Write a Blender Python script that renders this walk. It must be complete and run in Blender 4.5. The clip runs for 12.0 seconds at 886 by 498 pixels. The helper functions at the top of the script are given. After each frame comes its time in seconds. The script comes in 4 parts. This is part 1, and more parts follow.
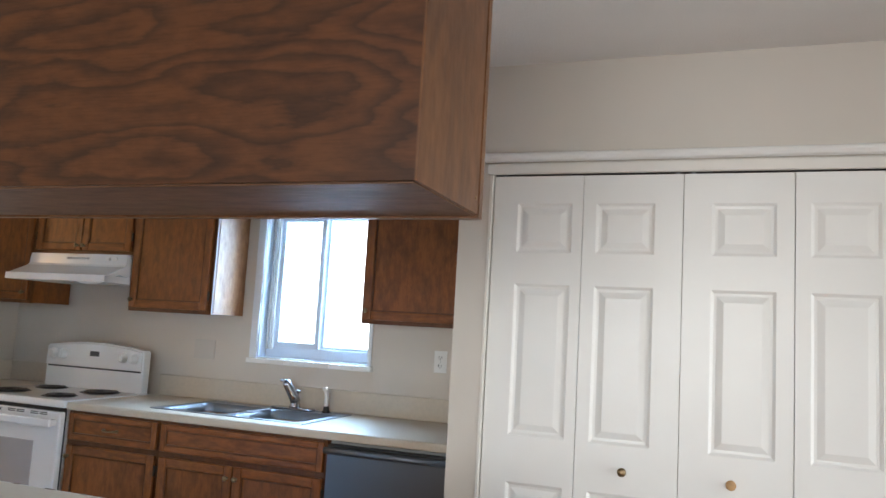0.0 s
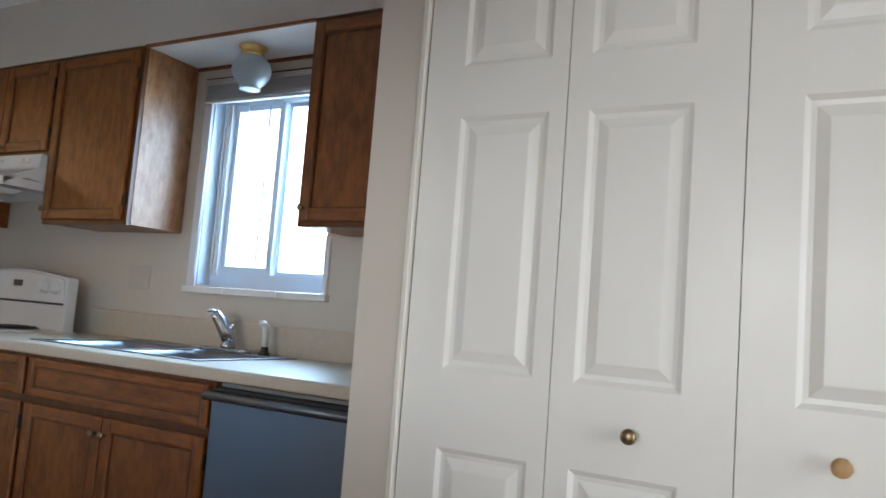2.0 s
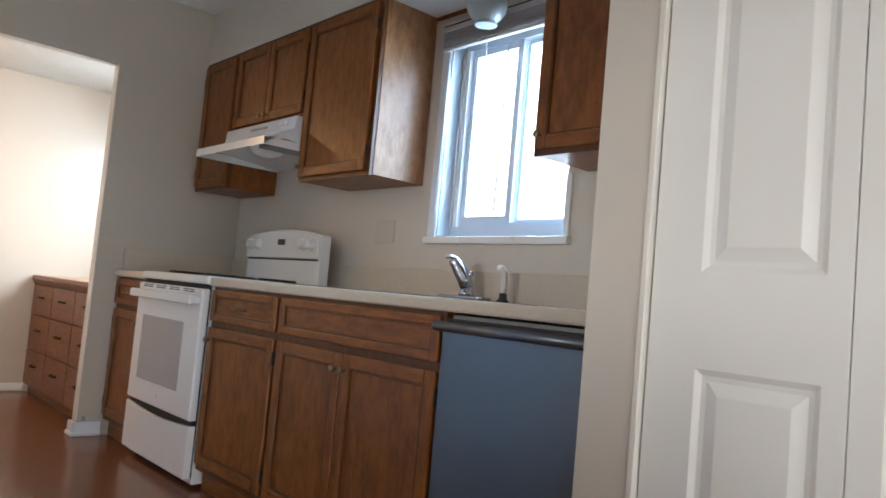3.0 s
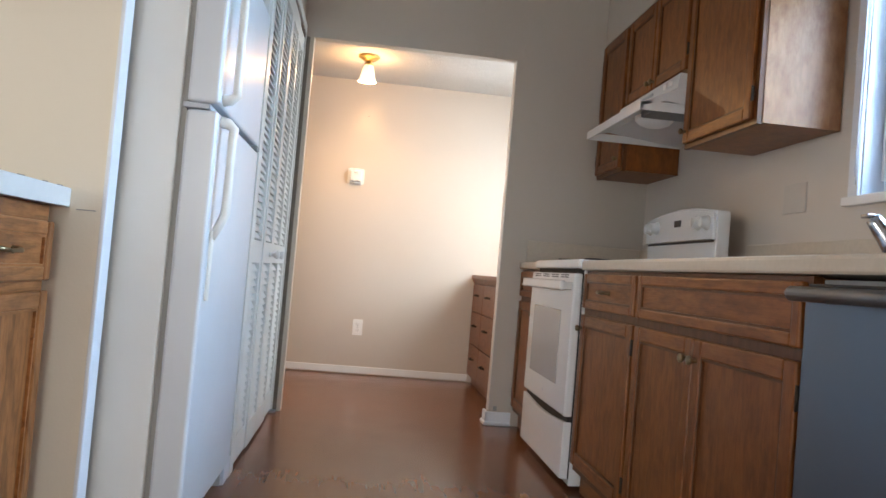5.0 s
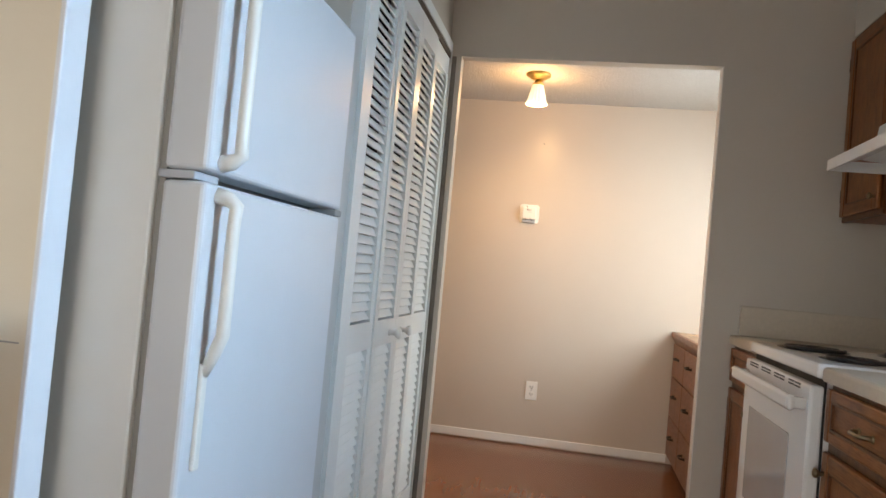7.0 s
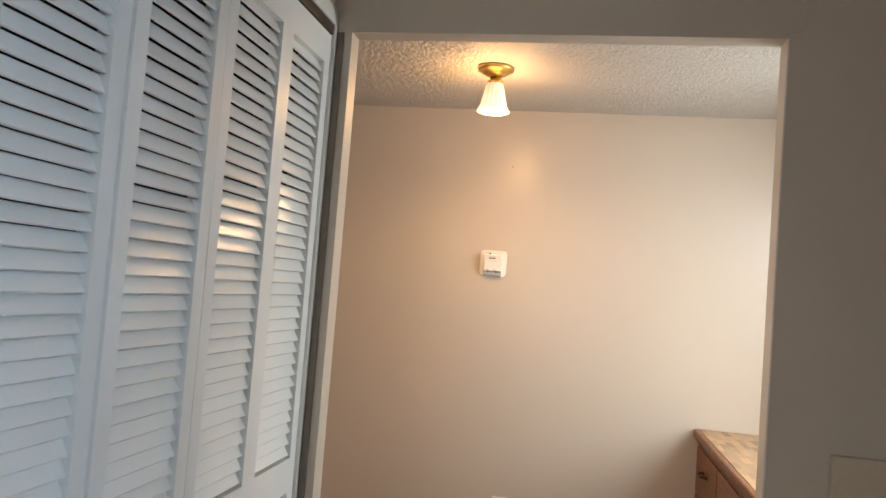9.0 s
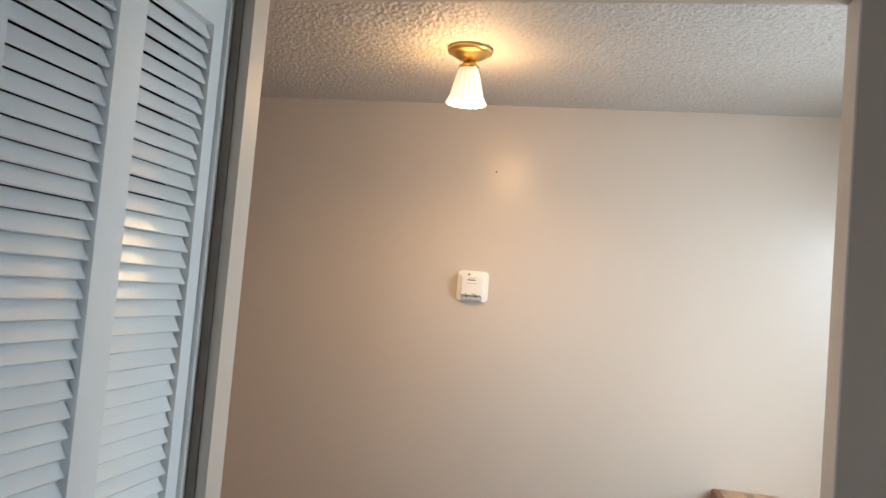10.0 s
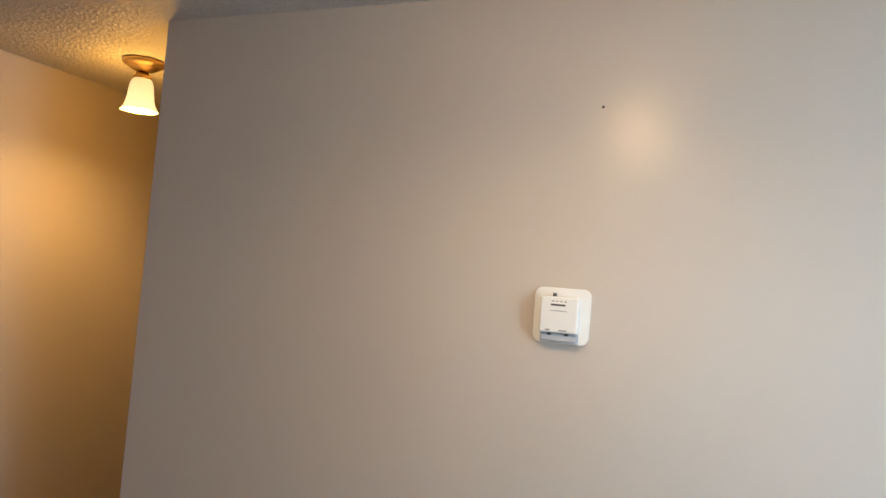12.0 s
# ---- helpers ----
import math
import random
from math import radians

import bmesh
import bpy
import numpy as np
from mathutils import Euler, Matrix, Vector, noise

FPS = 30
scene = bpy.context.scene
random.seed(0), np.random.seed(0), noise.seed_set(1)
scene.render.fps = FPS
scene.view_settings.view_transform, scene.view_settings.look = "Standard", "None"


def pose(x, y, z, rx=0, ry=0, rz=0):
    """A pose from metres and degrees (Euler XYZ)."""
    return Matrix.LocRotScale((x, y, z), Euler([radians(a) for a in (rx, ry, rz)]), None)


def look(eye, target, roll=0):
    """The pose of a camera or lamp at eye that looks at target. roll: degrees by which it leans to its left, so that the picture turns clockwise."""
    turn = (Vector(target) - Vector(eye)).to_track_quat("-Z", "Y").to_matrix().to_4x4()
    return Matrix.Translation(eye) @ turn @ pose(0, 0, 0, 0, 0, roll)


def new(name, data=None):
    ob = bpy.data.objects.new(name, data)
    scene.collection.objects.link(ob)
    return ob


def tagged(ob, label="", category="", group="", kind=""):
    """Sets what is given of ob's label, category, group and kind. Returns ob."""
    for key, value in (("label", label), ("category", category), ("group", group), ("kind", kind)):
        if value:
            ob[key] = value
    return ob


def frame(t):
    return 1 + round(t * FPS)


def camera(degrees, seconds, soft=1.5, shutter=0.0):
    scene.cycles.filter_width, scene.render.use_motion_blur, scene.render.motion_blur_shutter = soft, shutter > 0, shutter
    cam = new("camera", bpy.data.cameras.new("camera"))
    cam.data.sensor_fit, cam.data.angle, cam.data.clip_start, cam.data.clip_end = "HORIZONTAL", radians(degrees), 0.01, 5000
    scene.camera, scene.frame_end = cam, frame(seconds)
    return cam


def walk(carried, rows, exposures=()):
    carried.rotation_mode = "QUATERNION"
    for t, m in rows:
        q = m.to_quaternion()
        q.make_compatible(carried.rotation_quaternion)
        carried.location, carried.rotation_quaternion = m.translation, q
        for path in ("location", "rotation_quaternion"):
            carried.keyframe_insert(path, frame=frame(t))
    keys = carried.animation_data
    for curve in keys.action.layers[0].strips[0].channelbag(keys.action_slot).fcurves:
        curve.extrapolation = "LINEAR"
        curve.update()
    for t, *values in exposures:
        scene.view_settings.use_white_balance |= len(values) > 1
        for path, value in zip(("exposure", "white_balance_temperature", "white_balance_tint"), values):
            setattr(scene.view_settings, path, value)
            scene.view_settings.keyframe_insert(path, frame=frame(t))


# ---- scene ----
cam = camera(61.4, 12.0, shutter=0.15)
PATH = [
    (0, (0.311, -0.072, 1.392), (-0.365, 1.798, 1.61), 3.3),
    (0.3, (0.368, 0.196, 1.374), (-0.319, 2.061, 1.595), 3.2),
    (0.5, (0.396, 0.353, 1.377), (-0.288, 2.22, 1.588), 3.4),
    (1, (0.426, 0.742, 1.33), (-0.27, 2.605, 1.541), 3.7),
    (1.5, (0.408, 1.057, 1.228), (-0.349, 2.897, 1.431), 3.9),
    (2, (0.395, 1.296, 1.12), (-0.563, 3.042, 1.303), 4.4),
    (2.5, (0.342, 1.436, 1.0), (-0.925, 2.975, 1.154), 4.8),
    (3, (0.279, 1.561, 0.909), (-1.209, 2.891, 1.044), 5.2),
    (3.5, (0.29, 1.7, 0.832), (-1.419, 2.732, 0.95), 5.2),
    (3.7, (0.291, 1.77, 0.829), (-1.501, 2.653, 0.936), 5.2),
    (5.3, (0.013, 2.208, 0.816), (-1.986, 2.25, 0.876), 4.9),
    (5.5, (-0.038, 2.256, 0.831), (-2.035, 2.178, 0.888), 4.9),
    (6, (-0.221, 2.343, 0.893), (-2.198, 2.043, 0.940), 4.8),
    (6.5, (-0.466, 2.352, 0.974), (-2.435, 2.001, 1.025), 5.1),
    (6.7, (-0.563, 2.352, 1.017), (-2.531, 1.995, 1.068), 5.2),
    (8.3, (-1.609, 2.31, 1.242), (-3.574, 1.953, 1.347), 5.0),
    (8.5, (-1.745, 2.338, 1.276), (-3.71, 1.990, 1.380), 4.9),
    (9, (-2.085, 2.413, 1.366), (-4.048, 2.045, 1.465), 4.5),
    (9.5, (-2.369, 2.429, 1.419), (-4.331, 2.057, 1.524), 4.6),
    (10, (-2.651, 2.449, 1.465), (-4.61, 2.063, 1.575), 4.9),
    (10.5, (-2.981, 2.395, 1.489), (-4.929, 1.956, 1.608), 4.8),
    (11, (-3.296, 2.381, 1.491), (-5.226, 1.868, 1.606), 4.9),
    (11.5, (-3.611, 2.385, 1.517), (-5.519, 1.792, 1.614), 4.8),
    (12, (-3.982, 2.391, 1.536), (-5.821, 1.612, 1.633), 4.8),
]
walk(cam, [(t, look(eye, target, roll)) for t, eye, target, roll in PATH],
     [(0, 0.22, 6350, 6), (1.0, 0.12, 6300, 5), (2.0, -0.08, 6300, 5), (2.5, 0.04, 6400, 6), (3.7, 0.05, 6800, 10), (5.5, 0.03, 6900, 11), (6.5, -0.10, 7100, 10), (8.5, -0.53, 8200, 14), (9.5, -0.50, 7000, 10), (10.5, -0.66, 6400, 6), (12, -0.66, 5700, 1)])

# world and large lights
world = bpy.data.worlds.new("world")
scene.world = world
world.use_nodes = True
wn = world.node_tree
sky = wn.nodes.new("ShaderNodeTexSky")
sky.sky_type = 'NISHITA'
sky.sun_disc = False
sky.sun_elevation = radians(42)
sky.sun_rotation = radians(150)
wn.links.new(sky.outputs[0], wn.nodes["Background"].inputs[0])
wn.nodes["Background"].inputs[1].default_value = 0.12

sun_data = bpy.data.lights.new("sun", 'SUN')
sun_data.energy, sun_data.angle, sun_data.color = 2.5, radians(0.5), (1, 0.95, 0.88)
sun = new("sun", sun_data)
sun.matrix_world = look((4, -7, 8), (0, 0, 0))


def area(name, eye, target, sx, sy, watts, color):
    d = bpy.data.lights.new(name, 'AREA')
    d.shape, d.size, d.size_y, d.energy, d.color = 'RECTANGLE', sx, sy, watts, color
    ob = new(name, d)
    ob.matrix_world = look(eye, target)
    return ob


def bulb(name, place, watts, color, radius):
    d = bpy.data.lights.new(name, 'POINT')
    d.energy, d.color, d.shadow_soft_size = watts, color, radius
    ob = new(name, d)
    ob.location = place
    return ob


kitchen_day = area("kitchen_window_daylight", (-1.80, 4.08, 1.74), (-1.80, 0, 0.1), 0.80, 0.90, 72, (0.42, 0.67, 1.0))
kitchen_day.data.spread = radians(130)
area("hall_window_daylight", (-4.57, 3.80, 1.50), (-5.05, 0, -0.9), 0.68, 1.0, 52, (0.72, 0.86, 1.0))
# Added fill from an unseen opening, its beam aimed at the low hall wall.
east_fill = area("patio_door_daylight", (2.46, 1.55, 1.05), (-5.6, 2.2, 0.4), 1.9, 1.95, 15, (0.97, 0.98, 1.0))
east_fill.data.spread = radians(80)
area("dining_window_daylight", (0.1, -2.86, 1.45), (0.1, 5, 2.3), 2.0, 1.2, 88, (0.99, 0.985, 0.985))
bulb("hall_bulb", (-4.92, 2.035, 2.065), 8.0, (1.0, 0.58, 0.26), 0.03)
down = bpy.data.lights.new("hall_bulb_under_shade", 'SPOT')
down.energy, down.color, down.shadow_soft_size, down.spot_size, down.spot_blend = 31, (1.0, 0.67, 0.38), 0.04, radians(168), 0.9
new("hall_bulb_under_shade", down).location = (-4.92, 2.035, 2.055)
bulb("passage_bulb", (-5.920, 0.385, 2.060), 6.5, (1.0, 0.43, 0.06), 0.03)
low = bpy.data.lights.new("passage_bulb_under_shade", 'SPOT')
low.energy, low.color, low.shadow_soft_size, low.spot_size, low.spot_blend = 38, (1.0, 0.51, 0.15), 0.04, radians(166), 0.8
new("passage_bulb_under_shade", low).location = (-5.920, 0.385, 2.050)


# materials
def nodes_of(name):
    m = bpy.data.materials.new(name)
    m.use_nodes = True
    nt = m.node_tree
    return m, nt, nt.nodes["Principled BSDF"]


def add(nt, kind, **values):
    n = nt.nodes.new(kind)
    for k, v in values.items():
        n.inputs[k.replace("_", " ")].default_value = v
    return n


def ramp(nt, fac, stops):
    r = nt.nodes.new("ShaderNodeValToRGB")
    el = r.color_ramp.elements
    while len(el) < len(stops):
        el.new(0.5)
    for e, (p, c) in zip(el, stops):
        e.position, e.color = p, (*c, 1)
    nt.links.new(fac, r.inputs[0])
    return r.outputs[0]


def coords(nt, scale=(1, 1, 1), shift=True):
    tc = nt.nodes.new("ShaderNodeTexCoord")
    mp = nt.nodes.new("ShaderNodeMapping")
    mp.inputs["Scale"].default_value = scale
    nt.links.new(tc.outputs["Object"], mp.inputs["Vector"])
    if shift:
        oi = nt.nodes.new("ShaderNodeObjectInfo")
        mul = nt.nodes.new("ShaderNodeMath")
        mul.operation = 'MULTIPLY'
        mul.inputs[1].default_value = 23.0
        nt.links.new(oi.outputs["Random"], mul.inputs[0])
        nt.links.new(mul.outputs[0], mp.inputs["Location"])
    return mp.outputs[0]


def noise_tex(nt, vec, scale, detail=4.0, rough=0.55):
    n = add(nt, "ShaderNodeTexNoise", Scale=scale, Detail=detail, Roughness=rough)
    nt.links.new(vec, n.inputs["Vector"])
    return n.outputs["Fac"]


def bumped(nt, bsdf, height, strength, distance):
    b = add(nt, "ShaderNodeBump", Strength=strength, Distance=distance)
    nt.links.new(height, b.inputs["Height"])
    nt.links.new(b.outputs[0], bsdf.inputs["Normal"])


def mixed(nt, a, b, fac, mode='MIX'):
    m = nt.nodes.new("ShaderNodeMix")
    m.data_type, m.blend_type = 'RGBA', mode
    for sock, v in ((m.inputs[0], fac), (m.inputs[6], a), (m.inputs[7], b)):
        if isinstance(v, bpy.types.NodeSocket):
            nt.links.new(v, sock)
        elif isinstance(v, float):
            sock.default_value = v
        else:
            sock.default_value = (*v, 1)
    return m.outputs[2]


def plain(name, color, rough=0.5, metal=0.0, var=0.06, scale=5.0, bump=0.15, bump_scale=180.0, distance=0.001, dirt=0.0, sheen=0.06):
    """Paint, plastic, metal: soft blotches, a fine relief and uneven gloss."""
    m, nt, b = nodes_of(name)
    v = coords(nt)
    big = noise_tex(nt, v, scale, 3.0)
    lo = tuple(c * (1 - var) for c in color)
    hi = tuple(min(1, c * (1 + var)) for c in color)
    col = ramp(nt, big, [(0.3, lo), (0.7, hi)])
    if dirt:
        spots = ramp(nt, noise_tex(nt, v, 11.0, 6.0, 0.7), [(0.60, (0, 0, 0)), (0.78, (1, 1, 1))])
        f = nt.nodes.new("ShaderNodeMath")
        f.operation = 'MULTIPLY'
        f.inputs[1].default_value = dirt
        nt.links.new(spots, f.inputs[0])
        col = mixed(nt, col, tuple(c * 0.55 for c in color), f.outputs[0])
    nt.links.new(col, b.inputs["Base Color"])
    b.inputs["Metallic"].default_value = metal
    r = ramp(nt, noise_tex(nt, v, scale * 3, 3.0), [(0.3, (rough * (1 - sheen),) * 3), (0.7, (min(1, rough * (1 + sheen)),) * 3)])
    nt.links.new(r, b.inputs["Roughness"])
    if bump:
        bumped(nt, b, noise_tex(nt, v, bump_scale, 2.0), bump, distance)
    return m


def oak(name, axis, light, dark, rings=9.0, across=5.0, along=0.8, rough=0.34, contrast=1.0, jagged=0.32, gloss=0.4):
    """Stained oak with flat-sawn figure; axis is the way that the grain runs."""
    m, nt, b = nodes_of(name)
    fig = [across] * 3
    fig[axis] = along
    fine = [330.0] * 3
    fine[axis] = 14.0
    field = noise_tex(nt, coords(nt, fig), 1.0, 2.6, 0.5)
    rag = [90.0] * 3
    rag[axis] = 22.0
    ragged = noise_tex(nt, coords(nt, rag), 1.0, 3.0, 0.6)
    mul = nt.nodes.new("ShaderNodeMath")
    mul.operation = 'MULTIPLY'
    mul.inputs[1].default_value = rings
    nt.links.new(field, mul.inputs[0])
    jag = nt.nodes.new("ShaderNodeMath")
    jag.operation = 'MULTIPLY_ADD'
    jag.inputs[1].default_value = jagged
    nt.links.new(ragged, jag.inputs[0])
    nt.links.new(mul.outputs[0], jag.inputs[2])
    s = nt.nodes.new("ShaderNodeMath")
    s.operation = 'FRACT'
    nt.links.new(jag.outputs[0], s.inputs[0])
    low = tuple(a * (1 - contrast) + c * contrast for a, c in zip(light, dark))
    mid = tuple((a * 0.6 + c * 0.4) for a, c in zip(light, low))
    figure = ramp(nt, s.outputs[0], [(0.0, low), (0.30, mid), (0.54, light), (0.80, light), (0.93, mid), (1.0, low)])
    pores = noise_tex(nt, coords(nt, fine), 1.0, 3.0, 0.7)
    grain = ramp(nt, pores, [(0.34, (0.62, 0.58, 0.54)), (0.54, (1, 1, 1))])
    col = mixed(nt, figure, grain, 0.45, 'MULTIPLY')
    patch = [32.0] * 3
    patch[axis] = 15.0
    blotch = ramp(nt, noise_tex(nt, coords(nt, patch), 1.0, 5.0, 0.65), [(0.32, (0.64, 0.57, 0.48)), (0.60, (1, 1, 1))])
    col = mixed(nt, col, blotch, 1.0, 'MULTIPLY')
    nt.links.new(col, b.inputs["Base Color"])
    rr = ramp(nt, pores, [(0.3, (rough + 0.12,) * 3), (0.6, (rough,) * 3)])
    nt.links.new(rr, b.inputs["Roughness"])
    b.inputs["Specular IOR Level"].default_value = gloss
    bumped(nt, b, pores, 0.12, 0.0005)
    return m


OAK_L, OAK_D = (0.280, 0.092, 0.0180), (0.092, 0.029, 0.0058)
oak_v = oak("oak_upright_grain", 2, OAK_L, OAK_D, rings=5, across=11, along=2.2, contrast=0.35)
oak_h = oak("oak_level_grain", 0, OAK_L, OAK_D, rings=5, across=14, along=2.0, contrast=0.40)
oak_big = oak("oak_veneer_bold_figure", 0, (0.078, 0.0255, 0.0056), (0.028, 0.0080, 0.0014), rings=13, across=5.5, along=1.3, contrast=0.9, rough=0.44, jagged=0.55, gloss=0.3)
# Oak darkened in colour for shade on frames, lip mouldings and drawer gaps.
oak_shaded = oak("oak_shaded_frame", 2, (0.140, 0.047, 0.0098), (0.056, 0.018, 0.0036), rings=5, across=11, along=2.2, contrast=0.35)
# Cabinet oak made paler: the window's sheen on the side is in the colour.
oak_side_lit = oak("oak_window_lit_side", 2, (0.37, 0.182, 0.082), (0.22, 0.098, 0.038), rings=6, across=9, along=1.3, contrast=0.35)
oak_pale_h = oak("oak_worn_level_grain", 0, (0.42, 0.165, 0.055), (0.18, 0.064, 0.018), rings=7, across=12, along=1.6, contrast=0.7, rough=0.30)
oak_pale_v = oak("oak_worn_upright_grain", 2, (0.39, 0.150, 0.048), (0.17, 0.060, 0.017), rings=7, across=9, along=1.6, contrast=0.7)
oak_under = oak("oak_glossy_underside", 0, (0.17, 0.085, 0.042), (0.11, 0.052, 0.024), rings=4, across=8, along=1.0, contrast=0.5, rough=0.50)
oak_over = oak("oak_brown_side", 2, (0.160, 0.066, 0.021), (0.080, 0.030, 0.008), rings=7, across=9, along=1.5, contrast=0.6)
chest_wood = oak("red_stained_wood", 0, (0.26, 0.096, 0.034), (0.15, 0.052, 0.018), rings=4, across=6, along=0.8, contrast=0.4)
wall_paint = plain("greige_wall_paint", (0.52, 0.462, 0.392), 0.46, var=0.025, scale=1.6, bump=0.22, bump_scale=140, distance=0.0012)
# wall_paint lightened to make up for light on window wall and soffit.
lightened_wall_paint = plain("greige_wall_paint_lightened", (0.60, 0.535, 0.462), 0.46, var=0.025, scale=1.6, bump=0.22, bump_scale=140, distance=0.0012)
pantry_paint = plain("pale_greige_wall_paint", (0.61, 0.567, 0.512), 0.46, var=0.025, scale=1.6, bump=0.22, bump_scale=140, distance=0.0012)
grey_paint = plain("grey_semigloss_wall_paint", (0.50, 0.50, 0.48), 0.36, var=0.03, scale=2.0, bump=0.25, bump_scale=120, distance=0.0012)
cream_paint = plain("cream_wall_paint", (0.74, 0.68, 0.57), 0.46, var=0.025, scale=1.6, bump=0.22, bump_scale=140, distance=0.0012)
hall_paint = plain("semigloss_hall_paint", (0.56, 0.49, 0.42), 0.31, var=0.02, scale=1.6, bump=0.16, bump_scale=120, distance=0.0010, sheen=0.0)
soffit_paint = plain("pale_soffit_paint", (0.74, 0.73, 0.71), 0.55, var=0.03, scale=2, bump=0.2, bump_scale=140)
white_paint = plain("white_semigloss_paint", (0.80, 0.80, 0.785), 0.33, var=0.02, scale=3, bump=0.12, bump_scale=90)
trim_paint = plain("off_white_trim_paint", (0.74, 0.715, 0.67), 0.36, var=0.04, scale=4, bump=0.15, bump_scale=70, dirt=0.12)
louver_paint = plain("grey_white_louver_paint", (0.775, 0.79, 0.765), 0.33, var=0.03, scale=4, bump=0.0, bump_scale=80)
edge_paint = plain("bright_white_edge_paint", (0.72, 0.75, 0.79), 0.36, var=0.04, scale=6, bump=0.2, bump_scale=60, dirt=0.10)
laminate = plain("cream_laminate", (0.55, 0.468, 0.370), 0.34, var=0.04, scale=60, bump=0.08, bump_scale=400)
laminate_edge = plain("white_laminate_edge", (0.72, 0.71, 0.68), 0.32, var=0.03, scale=20, bump=0.06, bump_scale=300)
appliance = plain("white_enamel", (0.80, 0.80, 0.79), 0.20, var=0.015, scale=3, bump=0.03, bump_scale=160)
# One white finish: side brightened, front blued and darkened for their light.
fridge_side_lit = plain("textured_appliance_side_lit", (0.77, 0.765, 0.73), 0.40, var=0.03, scale=4, bump=0.0, bump_scale=500, distance=0.0006)
fridge_front_shaded = plain("textured_appliance_front_shaded", (0.64, 0.665, 0.69), 0.30, var=0.02, scale=4, bump=0.0, bump_scale=500, distance=0.0005)
gasket = plain("grey_gasket", (0.30, 0.30, 0.29), 0.6)
almond = plain("almond_plastic", (0.78, 0.765, 0.71), 0.30, var=0.03)
oven_glass = plain("grey_oven_glass", (0.42, 0.41, 0.41), 0.10, var=0.03, bump=0.0)
black_iron = plain("black_burner_coil", (0.022, 0.020, 0.020), 0.5, bump=0.3)
# Near-black that stands for shade inside the closet and in the range gaps.
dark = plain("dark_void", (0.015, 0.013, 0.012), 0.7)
bronze = plain("bronze_track", (0.10, 0.075, 0.055), 0.45, 0.6)
brass = plain("polished_brass", (0.78, 0.55, 0.20), 0.32, 1.0, var=0.08, bump=0.05)
hinge_metal = plain("dark_bronze_hinge", (0.045, 0.035, 0.026), 0.5, 0.5, var=0.2, scale=40)
old_brass = plain("aged_brass", (0.26, 0.20, 0.12), 0.34, 1.0, var=0.25, scale=40)
chrome = plain("chrome", (0.50, 0.52, 0.56), 0.20, 1.0, var=0.03, bump=0.0)
steel = plain("brushed_steel", (0.26, 0.28, 0.31), 0.40, 1.0, var=0.05, bump=0.15, bump_scale=300)
dw_steel = plain("blue_grey_stainless_door", (0.165, 0.19, 0.225), 0.34, 0.85, var=0.05, scale=2, bump=0.1, bump_scale=350)
wood_knob = plain("raw_wooden_knob", (0.52, 0.32, 0.15), 0.5, var=0.15, scale=40)
plastic = plain("white_plastic", (0.80, 0.79, 0.76), 0.35, var=0.02)
plate_paint = plain("painted_cover_plate", (0.565, 0.515, 0.455), 0.42, var=0.03)
grey_plastic = plain("grey_plastic", (0.45, 0.47, 0.50), 0.4)
faint_print = plain("faint_grey_print", (0.30, 0.30, 0.30), 0.6, bump=0.0)
ink = plain("dark_print", (0.06, 0.06, 0.06), 0.6, bump=0.0)
vinyl = plain("white_vinyl_frame", (0.60, 0.66, 0.73), 0.40, var=0.03, scale=5, bump=0.06)
tile_white = plain("white_sill_tile", (0.78, 0.77, 0.74), 0.22, var=0.04, scale=9)
blind_mat = plain("grey_beige_blind", (0.50, 0.46, 0.435), 0.5, var=0.06, scale=14)
cord_mat = plain("white_cord", (0.72, 0.76, 0.82), 0.6)
# Brown of worn worktop chips; also shade painted beside the closet casing.
wear_shade_brown = plain("brown_wear_and_shade", (0.17, 0.145, 0.118), 0.6, var=0.2, scale=12)


def floor_material():
    m, nt, b = nodes_of("red_brown_laminate_plank")
    v = coords(nt, (1.5, 26, 1), False)
    field = noise_tex(nt, v, 1.3, 6.0, 0.65)
    col = ramp(nt, field, [(0.25, (0.172, 0.065, 0.030)), (0.5, (0.184, 0.071, 0.033)), (0.8, (0.198, 0.078, 0.037))])
    oi = nt.nodes.new("ShaderNodeObjectInfo")
    tone = ramp(nt, oi.outputs["Random"], [(0.0, (0.86, 0.84, 0.83)), (1.0, (1, 1, 1))])
    col = mixed(nt, col, tone, 1.0, 'MULTIPLY')
    scuff = ramp(nt, noise_tex(nt, coords(nt), 5.0, 7.0, 0.7), [(0.66, (0, 0, 0)), (0.85, (0.03, 0.03, 0.03))])
    col = mixed(nt, col, (0.13, 0.052, 0.027), scuff)
    nt.links.new(col, b.inputs["Base Color"])
    r = ramp(nt, noise_tex(nt, coords(nt), 7.0, 5.0, 0.6), [(0.3, (0.19,) * 3), (0.75, (0.25,) * 3)])
    nt.links.new(r, b.inputs["Roughness"])
    return m


floor_mat = floor_material()


